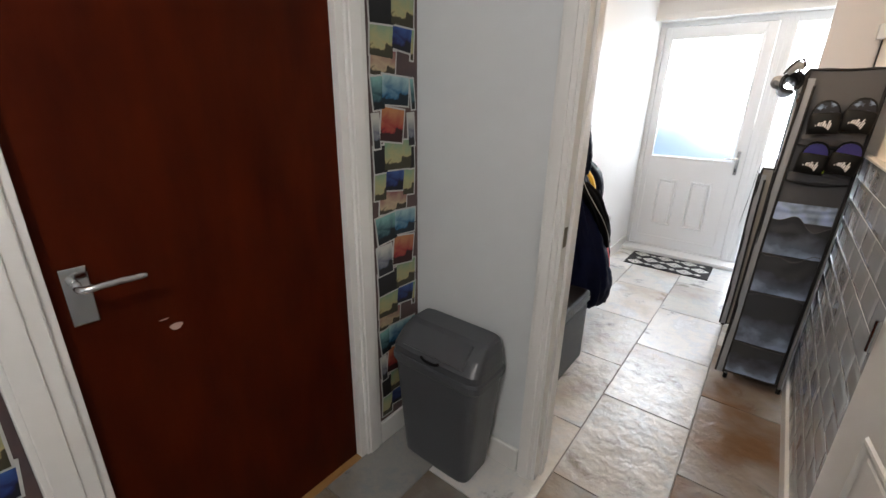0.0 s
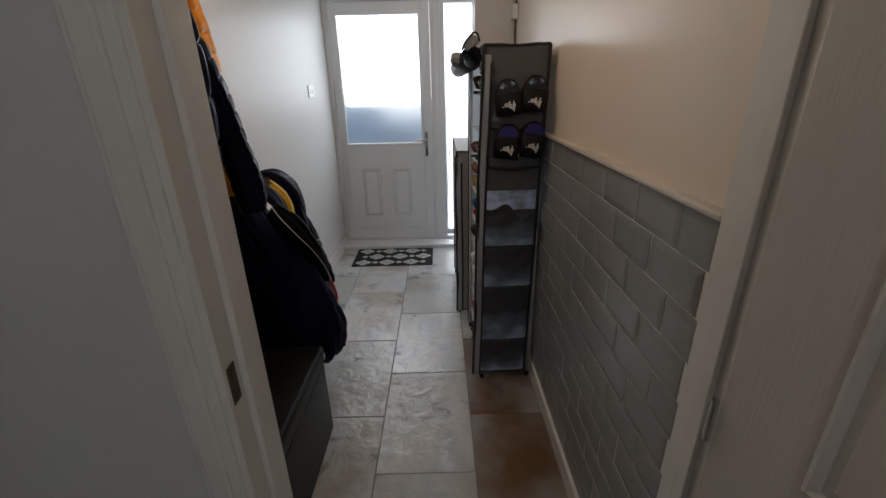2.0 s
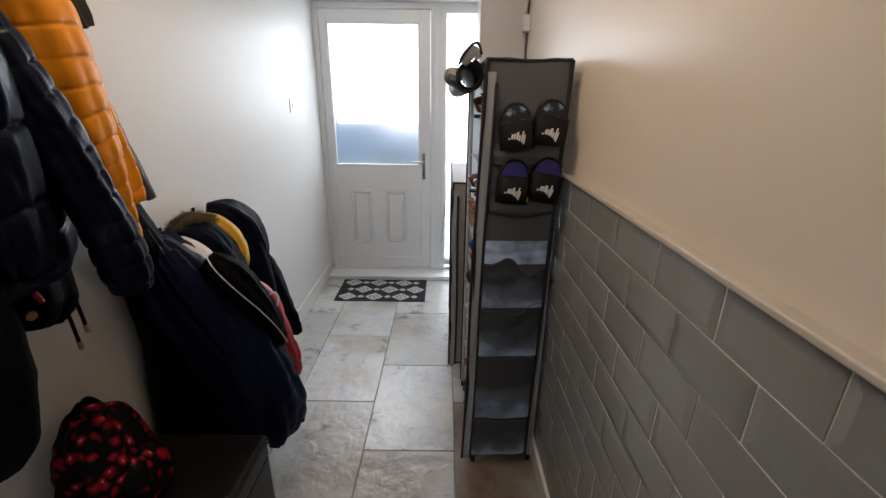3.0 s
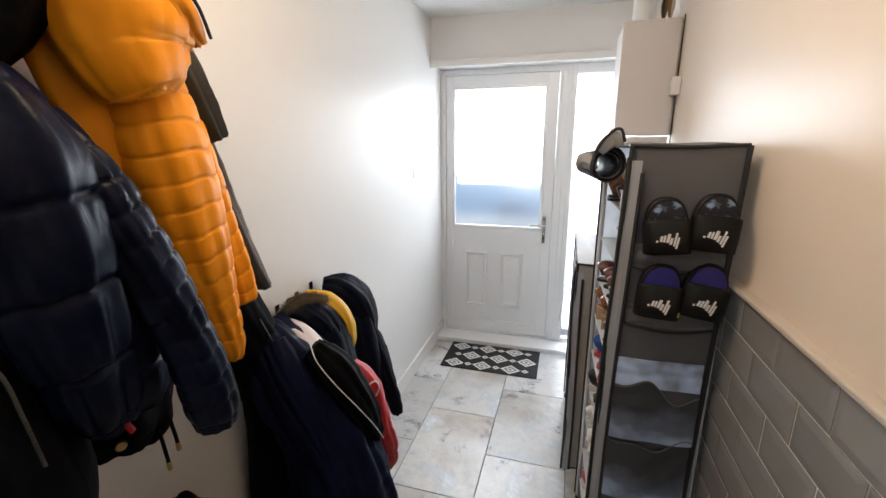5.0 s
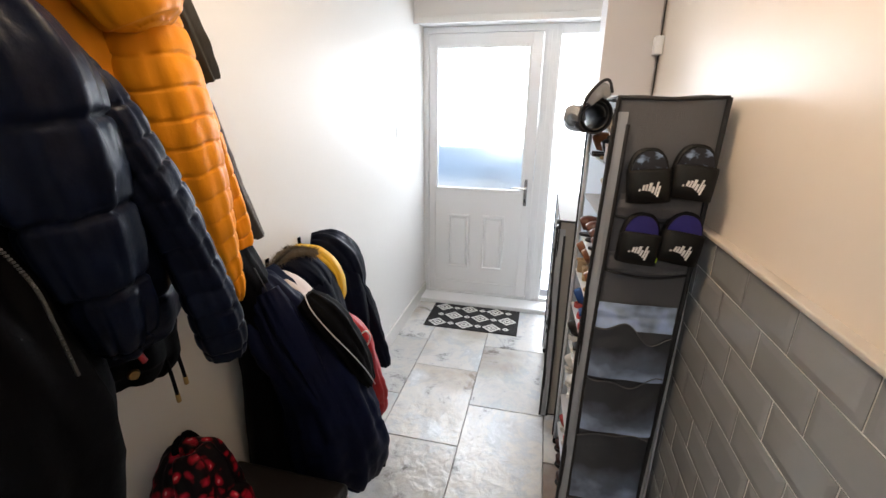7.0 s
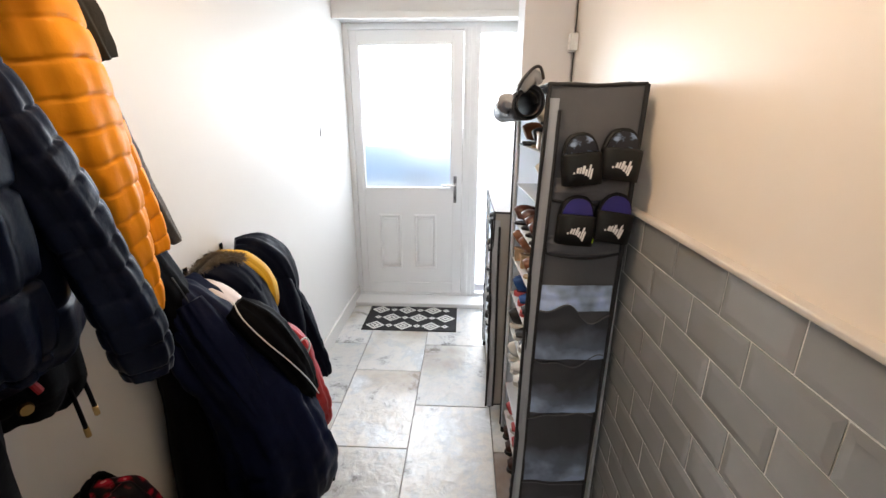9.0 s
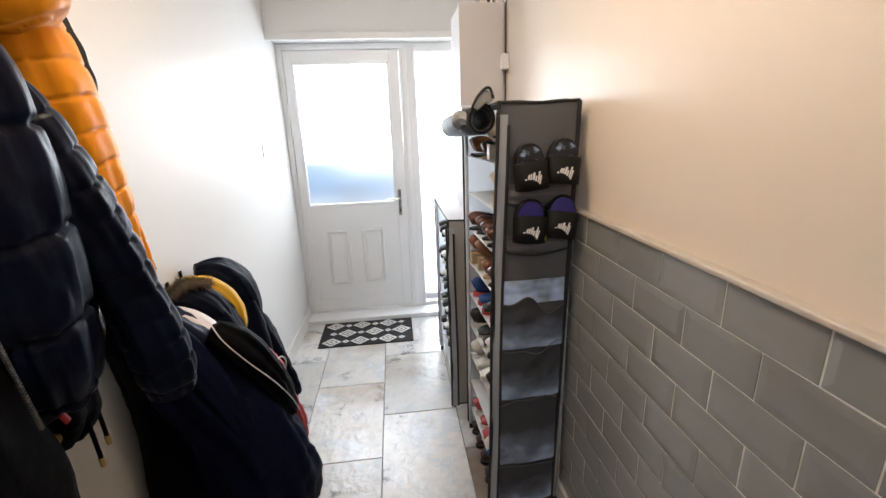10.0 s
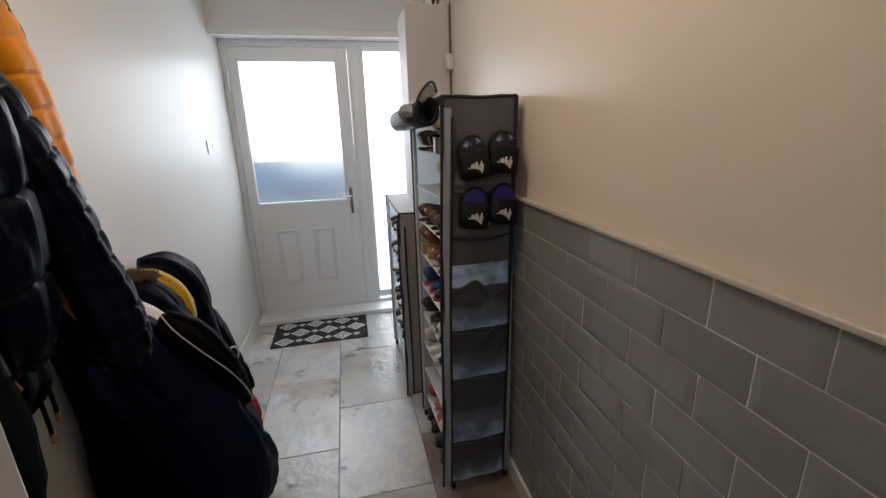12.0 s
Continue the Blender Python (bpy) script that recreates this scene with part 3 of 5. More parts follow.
def shoe_rack(name, x0, x1, y0, y1, top, shelves, label, pockets):
    ob = thing(name, None, label, "shoe rack")
    for k, (x, y) in enumerate(((x0 + 0.012, y0 + 0.014), (x1 - 0.012, y0 + 0.014), (x0 + 0.012, y1 - 0.014), (x1 - 0.012, y1 - 0.014))):
        p = part("post", tube([(x, y, 0.012), (x, y, top - 0.01)], 0.008), M_RACKTUBE, ob, smooth=True)
        part("foot", tube([(x, y, 0.0), (x, y, 0.03)], 0.011), M_FOAM, p, "black plastic foot", smooth=True)
    for z in shelves:
        s = part("shelf", slab(x0 + 0.012, x1 - 0.012, y0 + 0.02, y1 - 0.02, z - 0.004, z, bevel=0.001), M_SHELF, ob)
        for x in (x0 + 0.012, x1 - 0.012):
            part("rail", tube([(x, y0 + 0.01, z - 0.002), (x, y1 - 0.01, z - 0.002)], 0.0065), M_RACKTUBE, s, smooth=True)
    lean = 0.034 if top > 1.3 else 0.0
    zb = 0.052 if top > 1.3 else 0.028
    part("side_panel", sheet(x0, x1, zb, top, y0, 0.004, seed=3, lean=lean), M_MESH if pockets else M_BEIGESIDE, ob)
    part("side_panel", slab(x0, x1, y1, y1 + 0.003, 0.03, top), M_CLEAR, ob)
    part("back_panel", slab(x1 - 0.002, x1 + 0.001, y0 + 0.004, y1, 0.03, top), M_CLEAR, ob)
    bm = cloth([(x, (y0 + y1) / 2, top + 0.003 * math.sin(x * 40), (y1 - y0) / 2 + 0.003, 0.004) for x in np.linspace(x0, x1, 6)], n=16, folds=0.003, power=8, seed=4)
    part("top_cover", bm, M_MESH if pockets else mat("white_fabric_rack_top", (0.6, 0.6, 0.6), 0.7, bump=0.4, bump_scale=40), ob)
    # front flap folded back on the side
    bm = bmesh.new()
    g = []
    for i in range(25):
        z = zb - 0.008 + (top - zb - 0.03) * i / 24
        f = 0.004 * math.sin(i * 0.8)
        g.append([bm.verts.new((x0 - lean * (1 - z / 1.65) - 0.008 + 0.037 * u + f * (1 - u), y0 - 0.010 - s - 0.004 * math.sin(i * 0.7 + u * 3) * u * (1 - u) * 4, z)) for u, s in ((0, 0), (0.5, 0), (1, 0), (1, 0.002), (0.5, 0.002), (0, 0.002))])
    for a, b in zip(g, g[1:]):
        for k in range(6):
            bm.faces.new((a[k], a[(k + 1) % 6], b[(k + 1) % 6], b[k]))
    bmesh.ops.recalc_face_normals(bm, faces=bm.faces)
    part("front_flap", bm, M_FLAP, ob)
    X = lambda x, z: x - lean * (1 - z / 1.65)
    part("binding", strip([(X(x1, top), y0 - 0.004, top), (X(x1, top * 0.5), y0 - 0.004, top * 0.5), (X(x1, 0.03), y0 - 0.004, zb + 0.008)], 0.006, 0.007), M_BLACK, ob)
    part("binding", tube([(X(x0, top), y0 - 0.006, top), (X(x0, top * 0.66) - 0.004, y0 - 0.006, top * 0.66), (X(x0, top * 0.33) + 0.002, y0 - 0.006, top * 0.33), (X(x0, 0.03) - 0.006, y0 - 0.006, zb - 0.006)], 0.006), M_BLACK, ob)
    for dx in (-0.008, 0.029):
        part("binding", tube([(X(x0, z) + dx + 0.003 * math.sin(z * 5), y0 - 0.013, z) for z in np.linspace(top - 0.03 - (0.0 if dx < 0 else 0.04), zb - 0.006, 7)], 0.0055), M_BLACK, ob)
    part("binding", tube([(x0, y0 - 0.003, top), ((x0 + x1) / 2, y0 - 0.004, top - 0.004), (x1, y0 - 0.003, top + 0.001)], 0.005), M_BLACK, ob)
    part("binding", tube([(X(x0, 0), y0 - 0.003, zb - 0.006), ((X(x0, 0) + X(x1, 0)) / 2, y0 - 0.006, zb + 0.004), (X(x1, 0), y0 - 0.003, zb + 0.010)], 0.004), M_BLACK, ob)
    part("binding", tube([(x0, y0, top + 0.001), (x0, (y0 + y1) / 2, top - 0.006), (x0, y1, top)], 0.004), M_BLACK, ob)
    part("binding", tube([(x0, y1 + 0.002, top), (x0, y1 + 0.002, 0.03)], 0.004), M_BLACK, ob)
    for i, (z0, z1, zs, wv) in enumerate(pockets):
        xa, xb = X(x0, z0) + (0.036 if i < 2 else 0.032), X(x1, z0) - 0.008
        dark = M_MESH if i < 2 else M_POCKET
        p = part("pocket", sheet(xa, xb, z0, z1, y0 - (0.004 if i < 2 else 0.016), 0.03 if i < 2 else 0.014, seed=i + 1, wave=wv), dark, ob)
        sag = 0.012 if i < 2 else 0.004
        pts = [(xa + (xb - xa) * u, y0 - 0.008 - (0.012 if i < 2 else 0.006) * math.sin(math.pi * u), z0 - sag * math.sin(math.pi * u)) for u in np.linspace(0, 1, 6)]
        part("binding", tube(pts, 0.004 if i < 2 else 0.002), M_BLACK, p)
        if i < 2:
            part("binding", tube([(xa, y0 - 0.006, z0), (xa - 0.010, y0 - 0.008, z0 + 0.06), (xa - 0.012, y0 - 0.006, z1)], 0.0035), M_BLACK, p)
        else:
            pts = [(xa + (xb - xa) * u, y0 - 0.022 - 0.006 * math.sin(math.pi * u), z1 + wv * (math.sin(u * 5.1 + (i + 1) * 2.2) + 0.6 * math.sin(u * 11.3 + i + 1))) for u in np.linspace(0, 1, 12)]
            if zs:
                part("band", sheet(xa, xb, z1 + 0.004, z1 + 0.004 + zs, y0 - 0.012, 0.003, seed=i + 7), M_SHEER_BACKLIT, p, "see-through fabric band, daylight from behind painted in pale blue")
            part("hem", tube(pts, 0.0016), M_MESH, p)
    return ob


TX0, TX1, TY0, TY1, TT = 0.447, 0.718, 7.222, 7.775, 1.650
SH = [0.135 + 0.165 * k for k in range(9)]
shoe_rack("tall_shoe_rack", TX0, TX1, TY0, TY1, TT, SH, "tall grey fabric shoe rack with black piping and side pockets",
          [(1.325, 1.39, 0, 0.0), (1.155, 1.215, 0, 0.0), (0.785, 0.955, 0.090, 0.026), (0.570, 0.780, 0, 0.018), (0.265, 0.560, 0, 0.010), (0.068, 0.255, 0, 0.004)])
pivot = Matrix.Translation((TX1, TY0, 0))
bpy.data.objects["tall_shoe_rack"].matrix_basis = pivot @ Matrix.Rotation(radians(2.6), 4, "Z") @ pivot.inverted()
LX0, LX1, LY0, LY1, LT = 0.362, 0.665, 7.93, 8.62, 1.120
LS = [0.13 + 0.165 * k for k in range(6)]
shoe_rack("low_shoe_rack", LX0, LX1, LY0, LY1, LT, LS, "low grey fabric shoe rack with black piping and open front", [])


def rolled_flap():
    rack = bpy.data.objects["tall_shoe_rack"]
    bm = bmesh.new()
    cx, cz = 0.392, 1.600
    # spiral roll of cloth
    n, turns = 60, 2.2
    rings = []
    for side in (0, 1):
        for y in (7.225, 7.40, 7.60, 7.775):
            ring = []
            for i in range(n):
                a = turns * 2 * math.pi * i / (n - 1)
                r = 0.030 + 0.022 * i / (n - 1) - side * 0.003
                ring.append(bm.verts.new((cx + r * 0.95 * math.cos(a) + 0.004 * math.sin(y * 17), y, cz + r * math.sin(a) - 0.01 * (y - 7.22) * 3)))
            rings.append(ring)
    for s in (0, 4):
        for a, b in zip(rings[s:s + 3], rings[s + 1:s + 4]):
            for k in range(n - 1):
                bm.faces.new((a[k], a[k + 1], b[k + 1], b[k]))
    for k in range(n - 1):
        bm.faces.new((rings[0][k], rings[0][k + 1], rings[4][k + 1], rings[4][k]))
        bm.faces.new((rings[3][k], rings[3][k + 1], rings[7][k + 1], rings[7][k]))
    bmesh.ops.recalc_face_normals(bm, faces=bm.faces)
    roll = part("rolled_front_cover", bm, M_BLACK, rack, "rolled-up front cover, black and clear", smooth=True)
    # Black plug added in place of the shade in the roll's mouth.
    part("roll_core", cloth([(cx, 7.245, cz, 0.030, 0.030), (cx, 7.5, cz, 0.030, 0.030)], n=3, around=24, folds=0), M_FOAM, roll, "added black plug for the shade inside the rolled cover", smooth=True)
    clear = mat("pale_grey_sheer_fabric", (0.30, 0.305, 0.31), 0.5, scale=12, bump=0.4, bump_scale=80)
    part("loose_end", cloth([(0.360, 7.26, 1.595, 0.020, 0.010), (0.345, 7.28, 1.605, 0.026, 0.016), (0.338, 7.32, 1.600, 0.026, 0.018), (0.350, 7.38, 1.585, 0.02, 0.010)], n=18, around=20, folds=0.012), clear, roll, "pale sheer fabric end", smooth=True)
    part("loop", cloth([(0.366, 7.215, 1.635, 0.006, 0.014), (0.385, 7.21, 1.658, 0.006, 0.018), (0.402, 7.21, 1.670, 0.006, 0.016), (0.418, 7.215, 1.650, 0.006, 0.010)], n=14, around=12, folds=0.002), clear, roll, smooth=True)
    part("loop_binding", tube([(0.355, 7.205, 1.63), (0.370, 7.203, 1.660), (0.395, 7.203, 1.688), (0.415, 7.205, 1.690), (0.426, 7.207, 1.660)], 0.004), M_BLACK, roll, smooth=True)
    part("strap", tube([(0.43, 7.225, 1.545), (0.46, 7.226, 1.545)], 0.004), M_BLACK, roll)


rolled_flap()


def slide_sandal(x, z, tilt, sole, label, seed):
    """A pool slide standing toe up in a pocket, sole to the wall; faces -y."""
    ob = thing("slide_sandal", None, label, "sandal", "pool slides in the rack pockets")
    n = 26
    ring = []
    for k in range(n):
        a = 2 * math.pi * k / n
        ring.append((0.044 * math.copysign(abs(math.cos(a)) ** 0.8, math.cos(a)), (0.083 if a < math.pi else 0.064) * math.copysign(abs(math.sin(a)) ** 0.9, math.sin(a))))
    bm = bmesh.new()
    loops = []
    for y, s in ((0.012, 0.92), (0.008, 1.0), (-0.010, 1.0), (-0.014, 0.93)):
        loops.append([bm.verts.new((px * s, y, pz * s)) for px, pz in ring])
    for a, b in zip(loops, loops[1:]):
        for k in range(n):
            bm.faces.new((a[k], a[(k + 1) % n], b[(k + 1) % n], b[k]))
    bm.faces.new(loops[0][::-1])
    bm.faces.new(loops[-1])
    bmesh.ops.recalc_face_normals(bm, faces=bm.faces)
    part("sole", bm, M_FOAM, ob, smooth=False)
    bm = bmesh.new()
    vs = [bm.verts.new((px * 0.88, -0.0155, pz * 0.88)) for px, pz in ring]
    bm.faces.new(vs)
    r = bmesh.ops.extrude_face_region(bm, geom=bm.faces[:])
    for v in r["geom"]:
        if isinstance(v, bmesh.types.BMVert):
            v.co.y = -0.019
    bmesh.ops.recalc_face_normals(bm, faces=bm.faces)
    part("footbed", bm, sole, ob)
    bm = bmesh.new()
    g = []
    for side in (0, 1):
        for z0, dep in ((-0.066, 0.036), (-0.03, 0.039), (0.014, 0.036), (0.021, 0.032)):
            r = 0.047 - side * 0.004
            g.append([bm.verts.new((math.copysign(abs(math.cos(a)) ** 0.62, math.cos(a)) * r, -0.008 - (dep - side * 0.004) * math.sin(a) ** 0.55, z0 + (0.006 * math.sin(a) if z0 > 0 else 0))) for a in np.linspace(0, math.pi, 15)])
    for s in (0, 4):
        for a, b in zip(g[s:s + 3], g[s + 1:s + 4]):
            for k in range(14):
                bm.faces.new((a[k], a[k + 1], b[k + 1], b[k]))
    for i, j in ((0, 4), (3, 7)):
        for k in range(14):
            bm.faces.new((g[i][k], g[i][k + 1], g[j][k + 1], g[j][k]))
    bmesh.ops.recalc_face_normals(bm, faces=bm.faces)
    strap = part("strap", bm, M_FOAM, ob, smooth=True)
    bm = bmesh.new()
    rnd = random.Random(seed)
    for px, w, h, dz in ((-0.024, 0.004, 0.004, -0.006), (-0.017, 0.005, 0.011, 0), (-0.011, 0.004, 0.013, 0.001), (-0.004, 0.006, 0.017, 0.003), (0.003, 0.005, 0.013, -0.002), (0.010, 0.004, 0.026, 0.002), (0.0155, 0.004, 0.022, -0.004)):
        yy = -0.008 - 0.039 * math.sin(math.acos(abs(px / 0.047) ** (1 / 0.62))) ** 0.55 - 0.0012
        box(bm, px - w / 2, px + w / 2, yy - 0.0006, yy + 0.0006, -0.026 + (dz - h / 2) * 1.35, -0.026 + (dz + h / 2) * 1.35)
    bmesh.ops.rotate(bm, cent=(0, 0, -0.026), matrix=Matrix.Rotation(0.2, 3, "Y"), verts=bm.verts)
    part("print", bm, M_WHITE, strap, "small white printed mark")
    if seed == 4:
        part("patch", slab(-0.056, -0.043, -0.036, -0.032, -0.078, -0.062, bevel=0.002), M_LIME, ob, "lime green printed corner")
    ob.matrix_basis = pose(x, TY0 - 0.024 - 0.045 * (TX1 - x), z, -4, tilt, 2.6) @ Matrix.Diagonal((1.20, 1.0, 0.98, 1))
    return ob


for sx, sz, tl, sole, lb, sd in ((0.546, 1.440, -5, M_MARBLED, "black slide sandal with blue marbled footbed in a rack pocket", 1), (0.656, 1.452, 6, M_MARBLED, "black marbled slide sandal tilted in the upper rack pocket", 2),
                                 (0.548, 1.262, 5, M_COBALT, "black slide sandal with cobalt blue footbed in a pocket", 3), (0.657, 1.270, 9, M_COBALT, "black and cobalt slide sandal tilted in the lower pocket", 4)):
    slide_sandal(sx, sz, tl, sole, lb, sd)


def shoe(x, y, z, yaw, kind, color, accent, label, length=0.25):
    """Shoe with its toe along local +x."""
    ob = thing("shoe", None, label, "shoe", "shoes in the shoe racks")
    h = {"trainer": 0.055, "heel": 0.05, "boot": 0.10, "flat": 0.035, "loafer": 0.045}[kind]
    lift = 0.05 if kind == "heel" else 0.0
    L = length
    rows = [(-L * 0.48, 0, 0.022 + h * 0.5 + lift, 0.026, h * 0.55), (-L * 0.38, 0, 0.024 + h * 0.62 + lift, 0.033, h * 0.72), (-L * 0.15, 0, 0.022 + h * 0.5 + lift * 0.6, 0.034, h * 0.62),
            (L * 0.12, 0, 0.018 + h * 0.34 + lift * 0.2, 0.040, h * 0.42), (L * 0.34, 0, 0.016 + h * 0.24, 0.040, h * 0.30), (L * 0.47, 0, 0.014 + h * 0.18, 0.026, h * 0.2)]
    part("upper", cloth(rows, n=16, around=16, folds=0.003, seed=x * 9 + y), color, ob, smooth=True)
    bm = bmesh.new()
    n, ring = 20, []
    for k in range(n):
        a = 2 * math.pi * k / n
        ring.append((L * 0.5 * math.cos(a), (0.040 + 0.005 * math.cos(a)) * math.sin(a)))
    lo = [bm.verts.new((a, b, (lift * (0.5 - a / L) if lift else 0) + 0.0)) for a, b in ring]
    hi = [bm.verts.new((a, b, (lift * (0.5 - a / L) if lift else 0) + (0.022 if kind == "trainer" else 0.010))) for a, b in ring]
    for k in range(n):
        bm.faces.new((lo[k], lo[(k + 1) % n], hi[(k + 1) % n], hi[k]))
    bm.faces.new(lo[::-1])
    bm.faces.new(hi)
    if lift:
        box(bm, -L * 0.48, -L * 0.34, -0.018, 0.018, 0.0, lift + 0.005, bevel=0.004)
    bmesh.ops.recalc_face_normals(bm, faces=bm.faces)
    part("sole", bm, accent, ob)
    # The upper is closed, so a black patch stands for its shaded hollow.
    bm = cloth([(-L * 0.34, 0, 0.022 + h * 1.05 + lift, 0.024, 0.006), (-L * 0.12, 0, 0.022 + h * 0.98 + lift * 0.6, 0.022, 0.006), (0.0, 0, 0.018 + h * 0.78 + lift * 0.4, 0.016, 0.004)], n=6, around=12, folds=0)
    part("opening", bm, M_FOAM, ob, "black patch for the shade inside the shoe", smooth=True)
    if kind == "trainer":
        part("lace", tube([(0.01, -0.018, 0.016 + h * 0.85), (0.03, 0.018, 0.014 + h * 0.78), (0.05, -0.018, 0.012 + h * 0.7), (0.065, 0.015, 0.012 + h * 0.62)], 0.003), M_WHITE, ob, "white laces")
    ob.matrix_basis = pose(x, y, z + 0.001, 0, 0, yaw)
    return ob


def shoe_mat(name, c, rough=0.4):
    return mat(name, c, rough, scale=20, bump=0.2, bump_scale=80)


S_TAN, S_CREAM = shoe_mat("tan_leather", (0.20, 0.07, 0.022)), shoe_mat("cream_leather", (0.58, 0.50, 0.40))
S_CHESTNUT, S_DARK = shoe_mat("chestnut_leather", (0.10, 0.028, 0.014), 0.3), shoe_mat("black_shoe_leather", (0.012, 0.011, 0.012), 0.35)
S_BLUE, S_PINK = shoe_mat("bright_blue_mesh", (0.012, 0.07, 0.26), 0.6), shoe_mat("coral_red_rubber", (0.48, 0.06, 0.06), 0.5)
S_WHITE, S_BEIGE = shoe_mat("white_trainer_leather", (0.68, 0.66, 0.63)), shoe_mat("beige_suede", (0.42, 0.30, 0.18), 0.8)
S_DKBROWN = shoe_mat("dark_brown_leather", (0.045, 0.016, 0.012), 0.3)
XS = TX0 + 0.134
stock = [
    (8, [("loafer", S_CHESTNUT, S_DARK, "dark chestnut loafer on the top rack shelf"), ("loafer", S_TAN, S_DARK, "tan leather shoe on the top rack shelf"), ("flat", S_DARK, S_BEIGE, "black flat shoe on the top rack shelf"), ("heel", S_CREAM, S_CREAM, "cream heeled shoe on the top rack shelf")]),
    (7, [("heel", S_CREAM, S_BEIGE, "cream court shoe near the rack edge")]),
    (6, [("loafer", S_CHESTNUT, S_DARK, "polished chestnut brown shoe on a white shelf")] * 5),
    (5, [("heel", S_TAN, S_BEIGE, "tan wedge sandal with pale sole"), ("heel", S_TAN, S_BEIGE, "tan wedge sandal with pale sole"), ("loafer", S_TAN, S_BEIGE, "tan shoe with gold buckle"), ("loafer", S_CHESTNUT, S_DARK, "brown shoe beside the tan wedges")]),
    (4, [("trainer", S_BLUE, S_PINK, "bright blue trainer with coral sole")] * 2 + [("trainer", S_DARK, S_PINK, "black trainer with coral sole")] * 2 + [("trainer", S_BLUE, S_WHITE, "blue trainer with white sole")]),
    (3, [("trainer", S_DARK, S_WHITE, "black trainer with thick white sole")] * 3 + [("trainer", S_WHITE, S_DARK, "white trainer with dark sole")] * 2),
    (2, [("trainer", S_WHITE, S_WHITE, "plain white trainer on the rack")] * 3 + [("trainer", S_DARK, S_WHITE, "black trainer with white sole")] * 2),
    (0, [("trainer", S_PINK, S_WHITE, "coral trainer on the lowest shelf")] * 3 + [("trainer", S_WHITE, S_BLUE, "white trainer with blue sole on the lowest shelf")] * 2),
]
for lvl, items in stock:
    for i, (kind, c, a, lb) in enumerate(items):
        yy = TY0 + 0.075 + 0.098 * (4 - i if len(items) > 1 else 0)
        shoe(XS - 0.045 * (yy - TY0) + random.uniform(-0.012, 0.012), yy + random.uniform(-0.006, 0.006), SH[lvl], 180 if kind in ("trainer",) and i % 3 else 0 + random.uniform(-5, 5), kind, c, a, lb)
for i in range(4):
    shoe(XS - 0.03, TY0 + 0.17 + 0.105 * i, 0.0, 180 + random.uniform(-6, 6), "boot", S_DKBROWN, S_DARK, "dark brown leather shoe on the floor under the rack", 0.24)
for lvl in (1, 2, 3, 4, 5):
    for i in range(5):
        c, a, lb = ((S_DARK, S_WHITE, "black trainer with white sole in the low rack"), (S_WHITE, S_DARK, "white trainer in the low rack"), (S_DARK, S_DARK, "plain black shoe in the low rack"))[(lvl + i) % 3]
        shoe(LX0 + 0.115, LY0 + 0.085 + 0.112 * i, LS[lvl], 180, "trainer", c, a, lb, 0.23)


def coat_hanger(y, z, tilt):
    ob = thing("wire_hanger", None, "thin bent white wire hanging over the low rack", "hanger", "wires on the low rack")
    part("hook", tube([(0, 0, 0), (-0.012, 0.01, 0.03), (0.004, 0.016, 0.05), (0.016, 0.008, 0.035)], 0.002), M_CHROME, ob)
    part("wire", tube([(0, 0, 0), (-0.006, 0.03, -0.06), (0.0, 0.05, -0.2), (0.002, 0.055, -0.5)], 0.002), M_CHROME, ob)
    ob.matrix_basis = pose(LX0 - 0.022, y, z, 0, tilt, 0)


coat_hanger(8.55, 1.12, 0)
coat_hanger(8.42, 1.10, 5)


# ---- small fittings ----
def wall_switch():
    ob = thing("light_switch", None, "white plastic double switch plate on the white wall", "switch")
    part("plate", slab(XL + 0.0005, XL + 0.007, 8.69, 8.836, 1.428, 1.514, bevel=0.003), M_UPVC, ob)
    for y in (8.722, 8.776):
        part("rocker", slab(XL + 0.0071, XL + 0.0105, y, y + 0.028, 1.456, 1.486, bevel=0.001), M_UPVC, ob)


